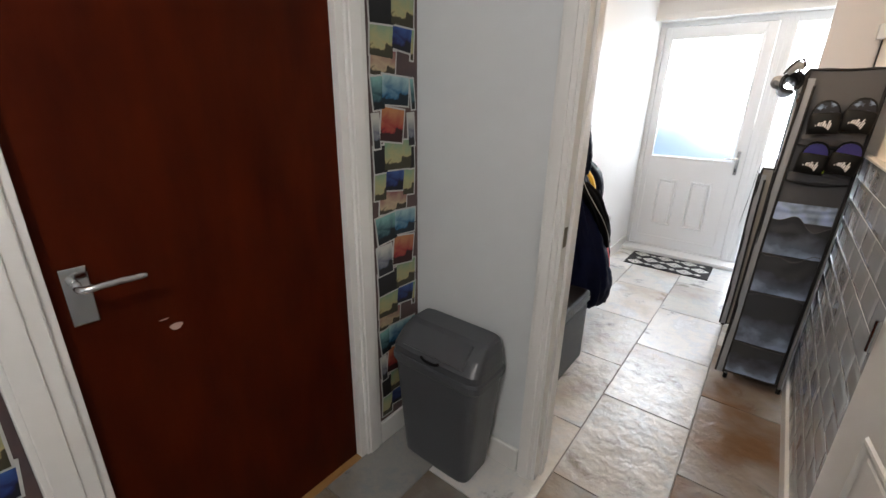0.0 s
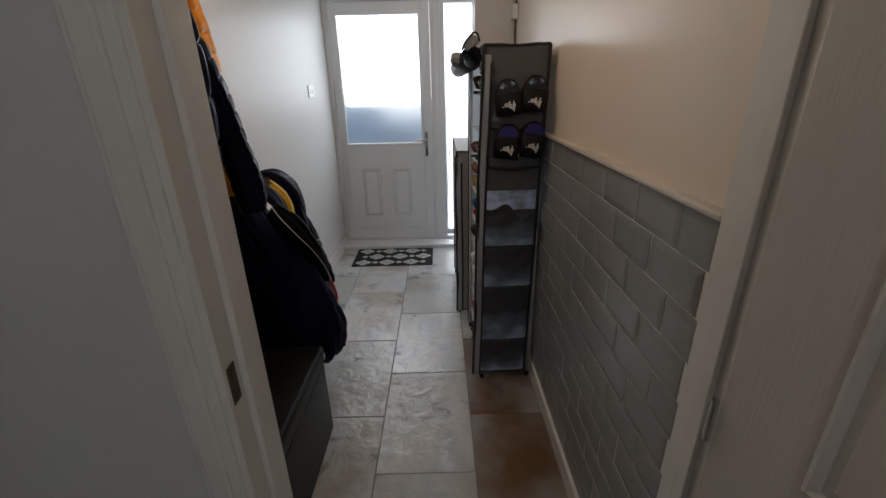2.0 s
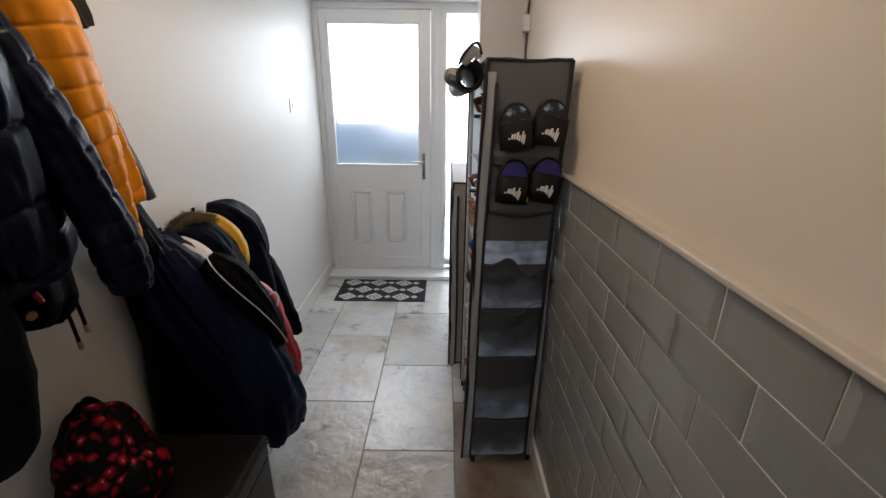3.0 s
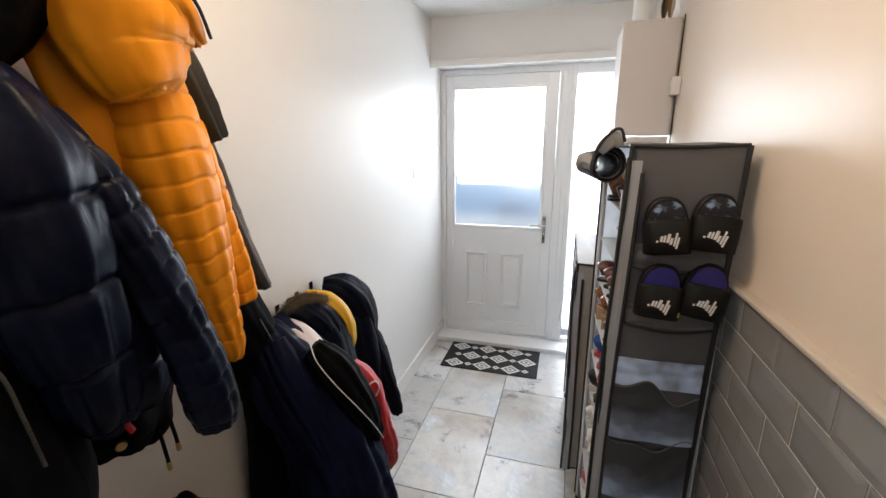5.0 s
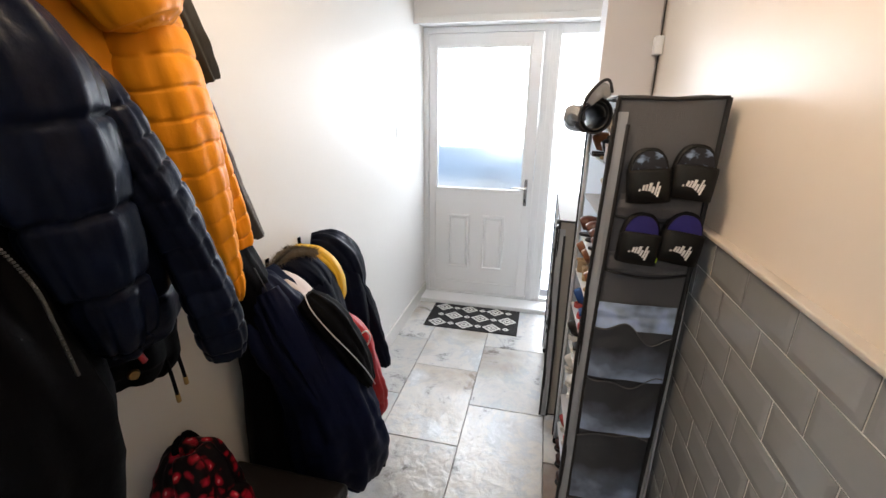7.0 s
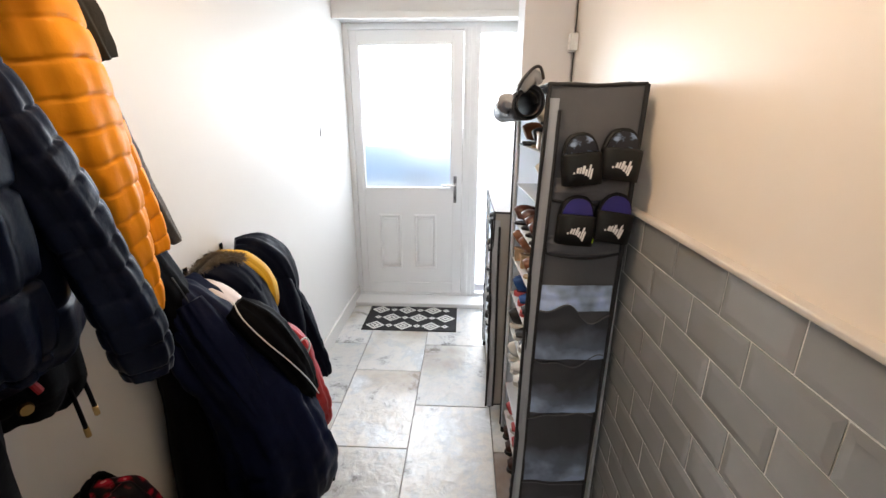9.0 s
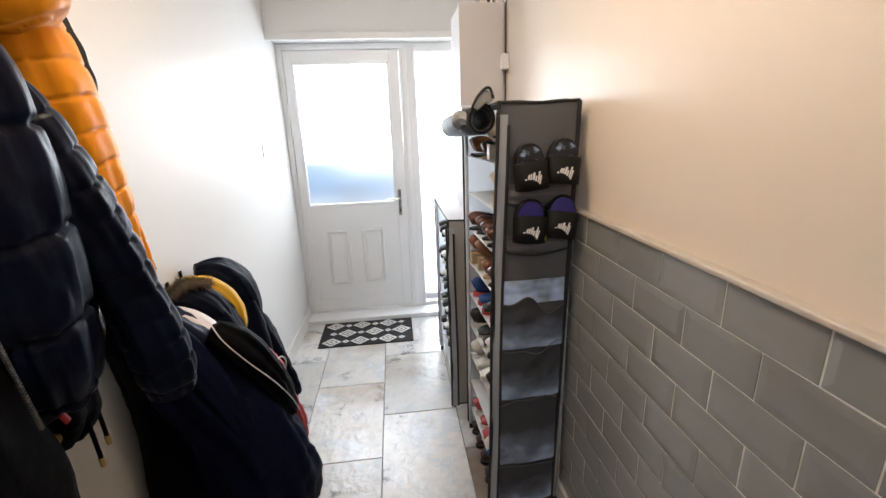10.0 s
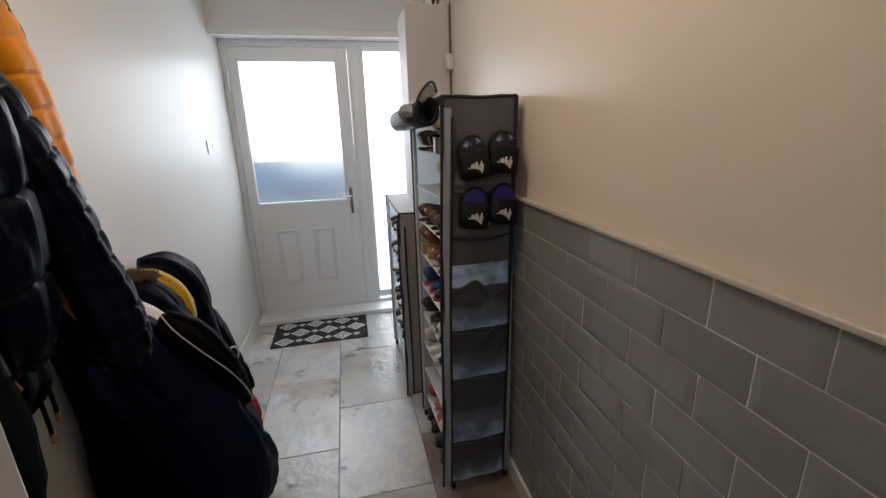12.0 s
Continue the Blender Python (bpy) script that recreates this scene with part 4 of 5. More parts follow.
def meter_cupboard():
    ob = thing("meter_cupboard", None, "flat white painted wall cupboard near the front door", "cupboard")
    bx = mat("white_painted_board", (0.66, 0.64, 0.64), 0.5, scale=3, color2=(0.62, 0.60, 0.60), bump=0.1, bump_scale=20)
    part("body", slab(0.500, XR - 0.001, 8.30, 8.60, 1.69, 2.19, bevel=0.002), bx, ob)
    part("door", slab(0.496, 0.741, 8.276, 8.298, 1.69, 2.20, bevel=0.002), bx, ob)
    ob2 = thing("pipe_boxing", None, "white boxed-in pipes under the wall cupboard", "boxing")
    part("front_board", slab(0.502, 0.738, 8.286, 8.304, 1.12, 1.683, bevel=0.002), bx, ob2)
    part("side_board", slab(0.502, 0.520, 8.306, 8.60, 1.12, 1.683, bevel=0.002), bx, ob2)
    ob3 = thing("junction_box", None, "small white plastic junction box at the cupboard edge", "junction box")
    b = part("body", slab(0.715, 0.753, 8.215, 8.268, 1.865, 1.945, bevel=0.004), M_UPVC, ob3)
    part("screw", slab(0.712, 0.7145, 8.238, 8.244, 1.90, 1.906), M_CHROME, b)
    ob4 = thing("wall_cable", None, "thin dark cable running down beside the cupboard", "cable")
    part("cable", tube([(0.7475, 8.268, 2.21), (0.7475, 8.270, 1.95), (0.7475, 8.270, 1.40), (0.748, 8.270, 1.313)], 0.0022), M_BLACK, ob4)
    ob5 = thing("white_pipe", None, "white pipe rising from the cupboard to the ceiling", "pipe")
    part("pipe", tube([(0.59, 8.42, 2.19), (0.59, 8.42, CZ)], 0.045, around=20), M_UPVC, ob5, smooth=True)
    ob6 = thing("loose_cables", None, "brown and grey cables bunched above the cupboard", "cables")
    wires = (("brown", (0.16, 0.08, 0.03)), ("dark", (0.02, 0.02, 0.02)), ("pale", (0.5, 0.45, 0.42)), ("ochre", (0.22, 0.13, 0.04)))
    for i, (nm, c) in enumerate(wires):
        xx = 0.665 + 0.014 * i
        part("cable", tube([(xx, 8.35, 2.19), (xx + 0.015 * (-1) ** i, 8.34, 2.27), (xx + 0.01, 8.36, 2.36), (xx + 0.02, 8.36, CZ)], 0.008), mat(nm + "_cable", c, 0.5), ob6, smooth=True)


wall_switch()
meter_cupboard()


def doormat():
    x0, x1, y0, y1 = -0.556, 0.170, 8.770, 9.180
    ob = thing("doormat", None, "black doormat with white diamond pattern at the front door", "doormat")
    part("base", slab(x0, x1, y0, y1, 0.001, 0.008, bevel=0.002), mat("charcoal_mat_pile", (0.022, 0.021, 0.023), 0.95, scale=60, bump=0.8, bump_scale=500), ob)
    white = mat("off_white_mat_pile", (0.74, 0.72, 0.69), 0.95, scale=60, bump=0.8, bump_scale=500)
    pitch = (x1 - x0) / 3.35

    def diamond(bm, cx, cy, r0, r1):
        q = []
        for r in (r0, r1):
            q.append([Vector((cx + r * 0.92, cy, 0.0095)), Vector((cx, cy + r * 0.80, 0.0095)), Vector((cx - r * 0.92, cy, 0.0095)), Vector((cx, cy - r * 0.80, 0.0095))])
        for k in range(4):
            j = (k + 1) % 4
            pts = [q[0][k], q[0][j], q[1][j], q[1][k]]
            top = [bm.verts.new(p) for p in pts]
            low = [bm.verts.new(p - Vector((0, 0, 0.0013))) for p in pts]
            bm.faces.new(top)
            for m in range(4):
                bm.faces.new((top[m], low[m], low[(m + 1) % 4], top[(m + 1) % 4]))

    for r in range(3):
        cy = y0 + (y1 - y0) * (0.17 + 0.33 * r)
        for i in range(-1, 5):
            cx = x0 + pitch * (i + (0.44 if r != 1 else 0.94))
            if x0 + 0.03 < cx < x1 - 0.03:
                bm = bmesh.new()
                s = min(1.0, (cx - x0 - 0.004) / 0.080, (x1 - cx - 0.004) / 0.080, (cy - y0 - 0.003) / 0.068, (y1 - cy - 0.003) / 0.068)
                diamond(bm, cx, cy, 0.082 * s, 0.055 * s)
                diamond(bm, cx, cy, 0.040 * s, 0.016 * s)
                part("diamond", bm, white, ob)
            cx2 = cx + pitch / 2
            if x0 + 0.03 < cx2 < x1 - 0.03:
                bm = bmesh.new()
                diamond(bm, cx2, cy, 0.031, 0.011)
                part("small_diamond", bm, white, ob)


doormat()


# ---- seat and bag ----
def ottoman():
    ob = thing("storage_ottoman", None, "dark brown faux leather storage ottoman under the coats", "ottoman")
    part("body", slab(-0.682, -0.275, 6.06, 6.885, 0.006, 0.375, bevel=0.012, seg=3), M_LEATHER, ob)
    part("lid", slab(-0.686, -0.268, 6.055, 6.89, 0.379, 0.458, bevel=0.018, seg=4), M_LEATHER, ob)
    part("label_tab", slab(-0.267, -0.265, 6.862, 6.874, 0.40, 0.425), M_LINING, ob)


def backpack():
    ob = thing("backpack", None, "small dark backpack with red floral pattern on the ottoman", "backpack")
    m = mat("black_red_floral_cloth", (0.004, 0.002, 0.003), 0.5, bump=0.5, bump_scale=60, spec=0.15)
    n, l = m.node_tree.nodes, m.node_tree.links
    v, co, r = n.new("ShaderNodeTexVoronoi"), n.new("ShaderNodeTexCoord"), n.new("ShaderNodeValToRGB")
    v.inputs["Scale"].default_value = 30
    t = n.new("ShaderNodeTexNoise")
    t.inputs["Scale"].default_value = 18
    l.new(co.outputs["Object"], t.inputs["Vector"])
    ad = n.new("ShaderNodeVectorMath")
    l.new(co.outputs["Object"], ad.inputs[0])
    sc = n.new("ShaderNodeVectorMath")
    sc.operation = "SCALE"
    sc.inputs[3].default_value = 0.05
    l.new(t.outputs["Color"], sc.inputs[0])
    l.new(sc.outputs[0], ad.inputs[1])
    l.new(ad.outputs[0], v.inputs["Vector"])
    l.new(v.outputs["Distance"], r.inputs[0])
    e = r.color_ramp.elements
    e[0].position, e[0].color = 0.0, (0.50, 0.10, 0.12, 1)
    e[1].position, e[1].color = 0.60, (0.003, 0.002, 0.003, 1)
    for p, c in ((0.10, (0.60, 0.25, 0.24, 1)), (0.16, (0.42, 0.01, 0.03, 1)), (0.36, (0.16, 0.003, 0.009, 1)), (0.46, (0.008, 0.002, 0.003, 1))):
        x = e.new(p)
        x.color = c
    l.new(r.outputs[0], n["Principled BSDF"].inputs["Base Color"])
    part("bag", cloth([(-0.57, 6.62, 0.459, 0.10, 0.08), (-0.57, 6.62, 0.49, 0.115, 0.09), (-0.57, 6.62, 0.60, 0.11, 0.09), (-0.58, 6.63, 0.70, 0.085, 0.075), (-0.60, 6.64, 0.750, 0.05, 0.045), (-0.60, 6.64, 0.762, 0.02, 0.02)], n=40, folds=0.02, fold_scale=7, power=2.6, seed=2), m, ob, smooth=True)
    part("front_pocket", cloth([(-0.490, 6.62, 0.485, 0.07, 0.02), (-0.475, 6.62, 0.53, 0.08, 0.03), (-0.48, 6.62, 0.60, 0.07, 0.02), (-0.495, 6.62, 0.63, 0.05, 0.01)], n=18, folds=0.01, seed=5, power=2.6), m, ob, smooth=True)
    part("handle", tube([(-0.60, 6.61, 0.745), (-0.61, 6.62, 0.775), (-0.61, 6.66, 0.78), (-0.60, 6.68, 0.745)], 0.009), M_BLACKCLOTH, ob, smooth=True)


ottoman()
backpack()


# ---- coats ----
W = XL + 0.004


def peg(y, z):
    ob = thing("coat_hook", None, "metal coat hook screwed to the wall above the coats", "hook", "coat hooks on the wall")
    part("plate", slab(XL + 0.0005, XL + 0.005, y - 0.012, y + 0.012, z - 0.04, z + 0.04, bevel=0.001), M_CHROME, ob)
    part("arm", tube([(XL + 0.004, y, z - 0.02), (XL + 0.03, y, z - 0.03), (XL + 0.045, y, z + 0.01)], 0.005), M_CHROME, ob)


def zipper(pts, parent):
    bm = bmesh.new()
    sp = spline(pts, 60)
    for i, p in enumerate(sp):
        box(bm, p[0] - 0.0015, p[0] + 0.0015, p[1] - 0.0018, p[1] + 0.0018, p[2] - 0.0011, p[2] + 0.0011)
    return tagged(part("zip", bm, M_ZIP, parent, "metal zip teeth"), kind="stuff")


def mustard_coat():
    ob = thing("mustard_puffer_coat", None, "mustard orange quilted hooded coat hanging on the wall", "coat")
    part("body", cloth([(-0.60, 6.60, 1.93, 0.05, 0.05), (-0.57, 6.62, 1.84, 0.09, 0.09), (-0.54, 6.65, 1.66, 0.095, 0.11), (-0.53, 6.66, 1.45, 0.095, 0.11), (-0.53, 6.67, 1.34, 0.09, 0.10), (-0.53, 6.68, 1.30, 0.07, 0.08)], n=200, around=64, quilt=0.0042, pitch=0.055, folds=0.004, seed=1, wall=W), M_ORANGE, ob, smooth=True)
    part("sleeve", cloth([(-0.46, 6.585, 1.84, 0.05, 0.045), (-0.445, 6.595, 1.75, 0.072, 0.062), (-0.435, 6.605, 1.65, 0.080, 0.070), (-0.43, 6.620, 1.54, 0.078, 0.068), (-0.425, 6.640, 1.42, 0.064, 0.058), (-0.42, 6.665, 1.30, 0.042, 0.040), (-0.415, 6.682, 1.215, 0.027, 0.027), (-0.415, 6.684, 1.205, 0.020, 0.02)], n=240, around=64, quilt=0.0042, pitch=0.050, folds=0.005, seed=2), M_ORANGE, ob, smooth=True)
    part("sleeve", cloth([(-0.54, 6.74, 1.80, 0.02, 0.03), (-0.50, 6.735, 1.65, 0.038, 0.04), (-0.49, 6.755, 1.48, 0.040, 0.05), (-0.485, 6.785, 1.36, 0.040, 0.045), (-0.485, 6.800, 1.29, 0.038, 0.04), (-0.485, 6.802, 1.277, 0.032, 0.034)], n=170, around=44, quilt=0.0042, pitch=0.050, folds=0.005, seed=3), M_ORANGE, ob, smooth=True)
    part("front_panel", cloth([(-0.50, 6.475, 1.93, 0.035, 0.03), (-0.48, 6.485, 1.83, 0.045, 0.032), (-0.465, 6.500, 1.74, 0.045, 0.03), (-0.45, 6.525, 1.65, 0.036, 0.024), (-0.445, 6.545, 1.57, 0.022, 0.016)], n=40, around=36, folds=0.006, seed=4), M_ORANGE, ob, "smooth unquilted front panel", smooth=True)
    hood = part("hood", cloth([(-0.49, 6.545, 2.00, 0.06, 0.07), (-0.44, 6.550, 1.93, 0.105, 0.085), (-0.41, 6.550, 1.86, 0.112, 0.085), (-0.40, 6.548, 1.81, 0.098, 0.072), (-0.390, 6.556, 1.77, 0.084, 0.058), (-0.385, 6.565, 1.747, 0.062, 0.044), (-0.38, 6.568, 1.736, 0.030, 0.022)], n=90, around=72, folds=0.006, fold_scale=10, seed=5, quilt=0.0022, pitch=0.075), M_ORANGE, ob, smooth=True)
    part("hood_brim", cloth([(-0.40, 6.46, 1.955, 0.02, 0.03), (-0.355, 6.535, 1.915, 0.026, 0.026), (-0.345, 6.60, 1.875, 0.026, 0.022), (-0.365, 6.660, 1.838, 0.010, 0.010)], n=26, around=24, folds=0.008, seed=6), M_ORANGE, hood, smooth=True)
    part("piping", tube([(-0.38, 6.46, 1.985), (-0.328, 6.54, 1.938), (-0.320, 6.61, 1.893), (-0.35, 6.670, 1.846)], 0.0032), M_CAMO, hood, "dark brown piping", smooth=True)


def navy_puffer():
    ob = thing("navy_puffer_coat", None, "shiny navy quilted down coat on a hook", "coat")
    part("body", cloth([(-0.58, 6.26, 1.80, 0.07, 0.05), (-0.47, 6.29, 1.73, 0.09, 0.08), (-0.40, 6.325, 1.65, 0.100, 0.085), (-0.39, 6.355, 1.57, 0.105, 0.085), (-0.40, 6.385, 1.47, 0.108, 0.09), (-0.415, 6.405, 1.36, 0.108, 0.09), (-0.43, 6.43, 1.265, 0.095, 0.075), (-0.44, 6.44, 1.235, 0.07, 0.05)], n=150, around=80, quilt=0.009, pitch=0.118, folds=0.009, fold_scale=9, seed=11, wall=W), M_SLATEBLUE, ob, smooth=True)
    part("sleeve", cloth([(-0.35, 6.375, 1.68, 0.018, 0.02), (-0.315, 6.388, 1.62, 0.034, 0.032), (-0.30, 6.405, 1.55, 0.040, 0.037), (-0.29, 6.435, 1.47, 0.038, 0.036), (-0.285, 6.462, 1.38, 0.036, 0.034), (-0.275, 6.478, 1.29, 0.038, 0.036), (-0.272, 6.486, 1.22, 0.036, 0.034), (-0.272, 6.487, 1.185, 0.026, 0.026)], n=150, around=52, quilt=0.0045, pitch=0.042, folds=0.005, fold_scale=9, seed=12), M_SLATEBLUE, ob, smooth=True)
    part("sleeve", cloth([(-0.42, 6.27, 1.76, 0.045, 0.045), (-0.36, 6.29, 1.71, 0.062, 0.055), (-0.32, 6.305, 1.64, 0.072, 0.062), (-0.31, 6.312, 1.55, 0.068, 0.058), (-0.31, 6.320, 1.46, 0.058, 0.052), (-0.315, 6.333, 1.37, 0.046, 0.044), (-0.33, 6.350, 1.29, 0.036, 0.036), (-0.335, 6.352, 1.27, 0.024, 0.026)], n=140, around=64, quilt=0.009, pitch=0.105, folds=0.009, fold_scale=9, seed=13), M_SLATEBLUE, ob, smooth=True)


def black_parka():
    ob = thing("black_jacket", None, "black jacket with drawcords, brass button and red tab", "coat")
    part("body", cloth([(-0.62, 6.40, 1.75, 0.07, 0.04), (-0.57, 6.41, 1.60, 0.11, 0.09), (-0.53, 6.44, 1.38, 0.105, 0.10), (-0.50, 6.465, 1.22, 0.105, 0.10), (-0.495, 6.465, 1.15, 0.095, 0.09), (-0.49, 6.455, 1.11, 0.065, 0.06)], n=70, around=56, folds=0.018, seed=21, wall=W), M_BLACKCLOTH, ob, smooth=True)
    for k, (y, z, z2) in enumerate(((6.487, 1.13, 1.060), (6.512, 1.135, 1.085))):
        c = part("drawcord", tube([(-0.418, y, z + 0.04), (-0.415, y + 0.003, z), (-0.42, y + 0.012, z2)], 0.0035), M_BLACKCLOTH, ob, smooth=True)
        part("cord_end", tube([(-0.42, y + 0.012, z2), (-0.42, y + 0.013, z2 - 0.018)], 0.0045), M_GOLD, c, "brass cord end", smooth=True)
    bm = bmesh.new()
    bmesh.ops.create_cone(bm, segments=20, radius1=0.010, radius2=0.008, depth=0.006, cap_ends=True)
    bm.transform(pose(-0.405, 6.415, 1.165, 0, 90, -25))
    part("button", bm, M_GOLD, ob, "brass press button")
    part("tab", cloth([(-0.395, 6.42, 1.215, 0.006, 0.003), (-0.392, 6.43, 1.185, 0.006, 0.003)], n=4, around=8, folds=0), M_RED, ob, "small red fabric tab")


def zip_jacket():
    ob = thing("black_zip_jacket", None, "long black jacket with metal zip hanging over the ottoman", "coat")
    part("body", cloth([(-0.62, 6.30, 2.12, 0.10, 0.05), (-0.57, 6.30, 2.04, 0.15, 0.11), (-0.53, 6.28, 1.88, 0.16, 0.14), (-0.50, 6.22, 1.70, 0.14, 0.15), (-0.46, 6.19, 1.52, 0.12, 0.15), (-0.42, 6.20, 1.36, 0.12, 0.14), (-0.42, 6.235, 1.22, 0.125, 0.14), (-0.44, 6.235, 1.06, 0.12, 0.13), (-0.46, 6.235, 1.00, 0.10, 0.10)], n=70, around=56, folds=0.014, seed=31, wall=W), M_BLACKCLOTH, ob, smooth=True)
    zipper([(-0.268, 6.205, 1.50), (-0.264, 6.232, 1.43), (-0.262, 6.240, 1.37), (-0.260, 6.246, 1.305)], ob)
    part("hood", cloth([(-0.60, 6.34, 2.08, 0.10, 0.07), (-0.50, 6.35, 2.00, 0.125, 0.10), (-0.45, 6.36, 1.90, 0.120, 0.09), (-0.44, 6.36, 1.81, 0.085, 0.06), (-0.44, 6.36, 1.76, 0.04, 0.03)], n=36, around=36, folds=0.012, seed=35, wall=W), M_BLACKCLOTH, ob, smooth=True)
    part("collar_tab", cloth([(-0.42, 6.325, 1.76, 0.008, 0.01), (-0.385, 6.338, 1.755, 0.013, 0.010), (-0.365, 6.347, 1.748, 0.007, 0.006)], n=10, around=14, folds=0.006, seed=34), M_RED, ob, "red fabric showing at the collar", smooth=True)
    part("lining_hem", cloth([(-0.54, 6.29, 1.10, 0.03, 0.09), (-0.54, 6.30, 1.04, 0.03, 0.09), (-0.55, 6.305, 1.00, 0.02, 0.06)], n=16, around=24, folds=0.008, seed=33), M_BURG, ob, "dark burgundy hem", smooth=True)


def grey_coat():
    ob = thing("grey_wool_coat", None, "grey wool coat with camouflage collar behind the mustard coat", "coat")
    part("body", cloth([(-0.64, 6.68, 1.90, 0.06, 0.03), (-0.62, 6.70, 1.72, 0.11, 0.06), (-0.61, 6.72, 1.50, 0.13, 0.07), (-0.60, 6.75, 1.32, 0.14, 0.08), (-0.60, 6.77, 1.24, 0.12, 0.06)], n=60, around=48, folds=0.012, seed=41, wall=W), M_GREYCOAT, ob, smooth=True)
    part("sleeve", cloth([(-0.60, 6.80, 1.78, 0.03, 0.04), (-0.57, 6.835, 1.60, 0.030, 0.045), (-0.565, 6.90, 1.40, 0.028, 0.045), (-0.57, 6.975, 1.25, 0.022, 0.036)], n=50, around=32, folds=0.008, seed=42), M_GREYCOAT, ob, smooth=True)
    part("collar", cloth([(-0.55, 6.69, 1.92, 0.03, 0.05), (-0.51, 6.73, 1.83, 0.04, 0.04), (-0.495, 6.775, 1.73, 0.034, 0.03), (-0.49, 6.80, 1.67, 0.024, 0.02)], n=30, around=24, folds=0.016, seed=43), M_CAMO, ob, "brown camouflage collar", smooth=True)


def black_long_coat():
    ob = thing("black_long_coat", None, "long black coat with silver zip behind the others", "coat")
    part("body", cloth([(-0.64, 6.84, 1.42, 0.07, 0.04), (-0.62, 6.91, 1.20, 0.09, 0.06), (-0.62, 6.99, 1.00, 0.085, 0.075), (-0.62, 7.03, 0.75, 0.10, 0.08), (-0.62, 7.02, 0.45, 0.12, 0.085), (-0.62, 7.02, 0.22, 0.12, 0.08), (-0.62, 7.02, 0.18, 0.09, 0.06)], n=70, around=48, folds=0.012, seed=51, wall=W), M_BLACKCLOTH, ob, smooth=True)
    zipper([(-0.545, 6.930, 1.16), (-0.535, 6.965, 1.06), (-0.530, 6.985, 0.95)], ob)


def long_blue_coat():
    ob = thing("deep_blue_long_coat", None, "deep blue long padded coat hanging beside the ottoman", "coat")
    part("body", cloth([(-0.625, 7.025, 1.100, 0.080, 0.040), (-0.595, 7.025, 1.040, 0.100, 0.080), (-0.545, 7.045, 0.910, 0.125, 0.120), (-0.465, 7.065, 0.710, 0.130, 0.152), (-0.415, 7.080, 0.490, 0.140, 0.178), (-0.405, 7.090, 0.370, 0.140, 0.175), (-0.415, 7.095, 0.325, 0.120, 0.145)], n=90, around=64, quilt=0.004, pitch=0.16, folds=0.024, fold_scale=11, seed=61, wall=W), M_DEEPBLUE, ob, smooth=True)
    part("sleeve", cloth([(-0.545, 6.965, 1.070, 0.030, 0.040), (-0.495, 6.965, 0.970, 0.045, 0.050), (-0.425, 6.985, 0.790, 0.048, 0.050), (-0.365, 7.005, 0.610, 0.045, 0.045)], n=60, around=36, folds=0.014, seed=62), M_DEEPBLUE, ob, smooth=True)
    part("hanging_corner", cloth([(-0.305, 7.105, 0.450, 0.070, 0.050), (-0.280, 7.135, 0.350, 0.050, 0.040), (-0.265, 7.145, 0.280, 0.020, 0.020)], n=20, around=24, folds=0.01, seed=63), M_NAVY, ob, smooth=True)


def piped_hood_jacket():
    ob = thing("black_hooded_jacket", None, "black hooded jacket with white piping and pale lining", "coat")
    part("body", cloth([(-0.590, 7.180, 0.975, 0.060, 0.050), (-0.540, 7.170, 0.905, 0.100, 0.090), (-0.480, 7.160, 0.775, 0.130, 0.130), (-0.450, 7.170, 0.635, 0.120, 0.140), (-0.440, 7.180, 0.515, 0.100, 0.120), (-0.440, 7.180, 0.465, 0.070, 0.080)], n=60, around=52, folds=0.020, seed=71, wall=W), M_NAVY, ob, smooth=True)
    hood = part("hood", cloth([(-0.460, 7.040, 1.025, 0.040, 0.035), (-0.400, 7.060, 0.955, 0.075, 0.050), (-0.350, 7.090, 0.855, 0.068, 0.044), (-0.320, 7.120, 0.755, 0.060, 0.038), (-0.295, 7.150, 0.655, 0.024, 0.016)], n=44, around=40, folds=0.014, seed=72), M_BLACKCLOTH, ob, smooth=True)
    part("piping", tube([(-0.440, 7.010, 1.055), (-0.405, 6.985, 1.015), (-0.355, 7.000, 0.935), (-0.305, 7.035, 0.845), (-0.278, 7.090, 0.745), (-0.275, 7.150, 0.650)], 0.0018), M_WHITE, hood, "thin white piping", smooth=True)
    part("lining", cloth([(-0.620, 7.100, 1.070, 0.020, 0.020), (-0.540, 7.090, 1.055, 0.045, 0.020), (-0.470, 7.100, 0.985, 0.042, 0.018), (-0.430, 7.135, 0.905, 0.010, 0.010)], n=24, around=24, folds=0.008, seed=73), M_LINING, ob, "pale pink-white lining", smooth=True)
    part("cord", tube([(-0.350, 7.180, 0.815), (-0.325, 7.200, 0.835), (-0.315, 7.215, 0.805), (-0.330, 7.215, 0.765), (-0.350, 7.190, 0.785)], 0.003), M_WHITE, ob, "white cord loop", smooth=True)


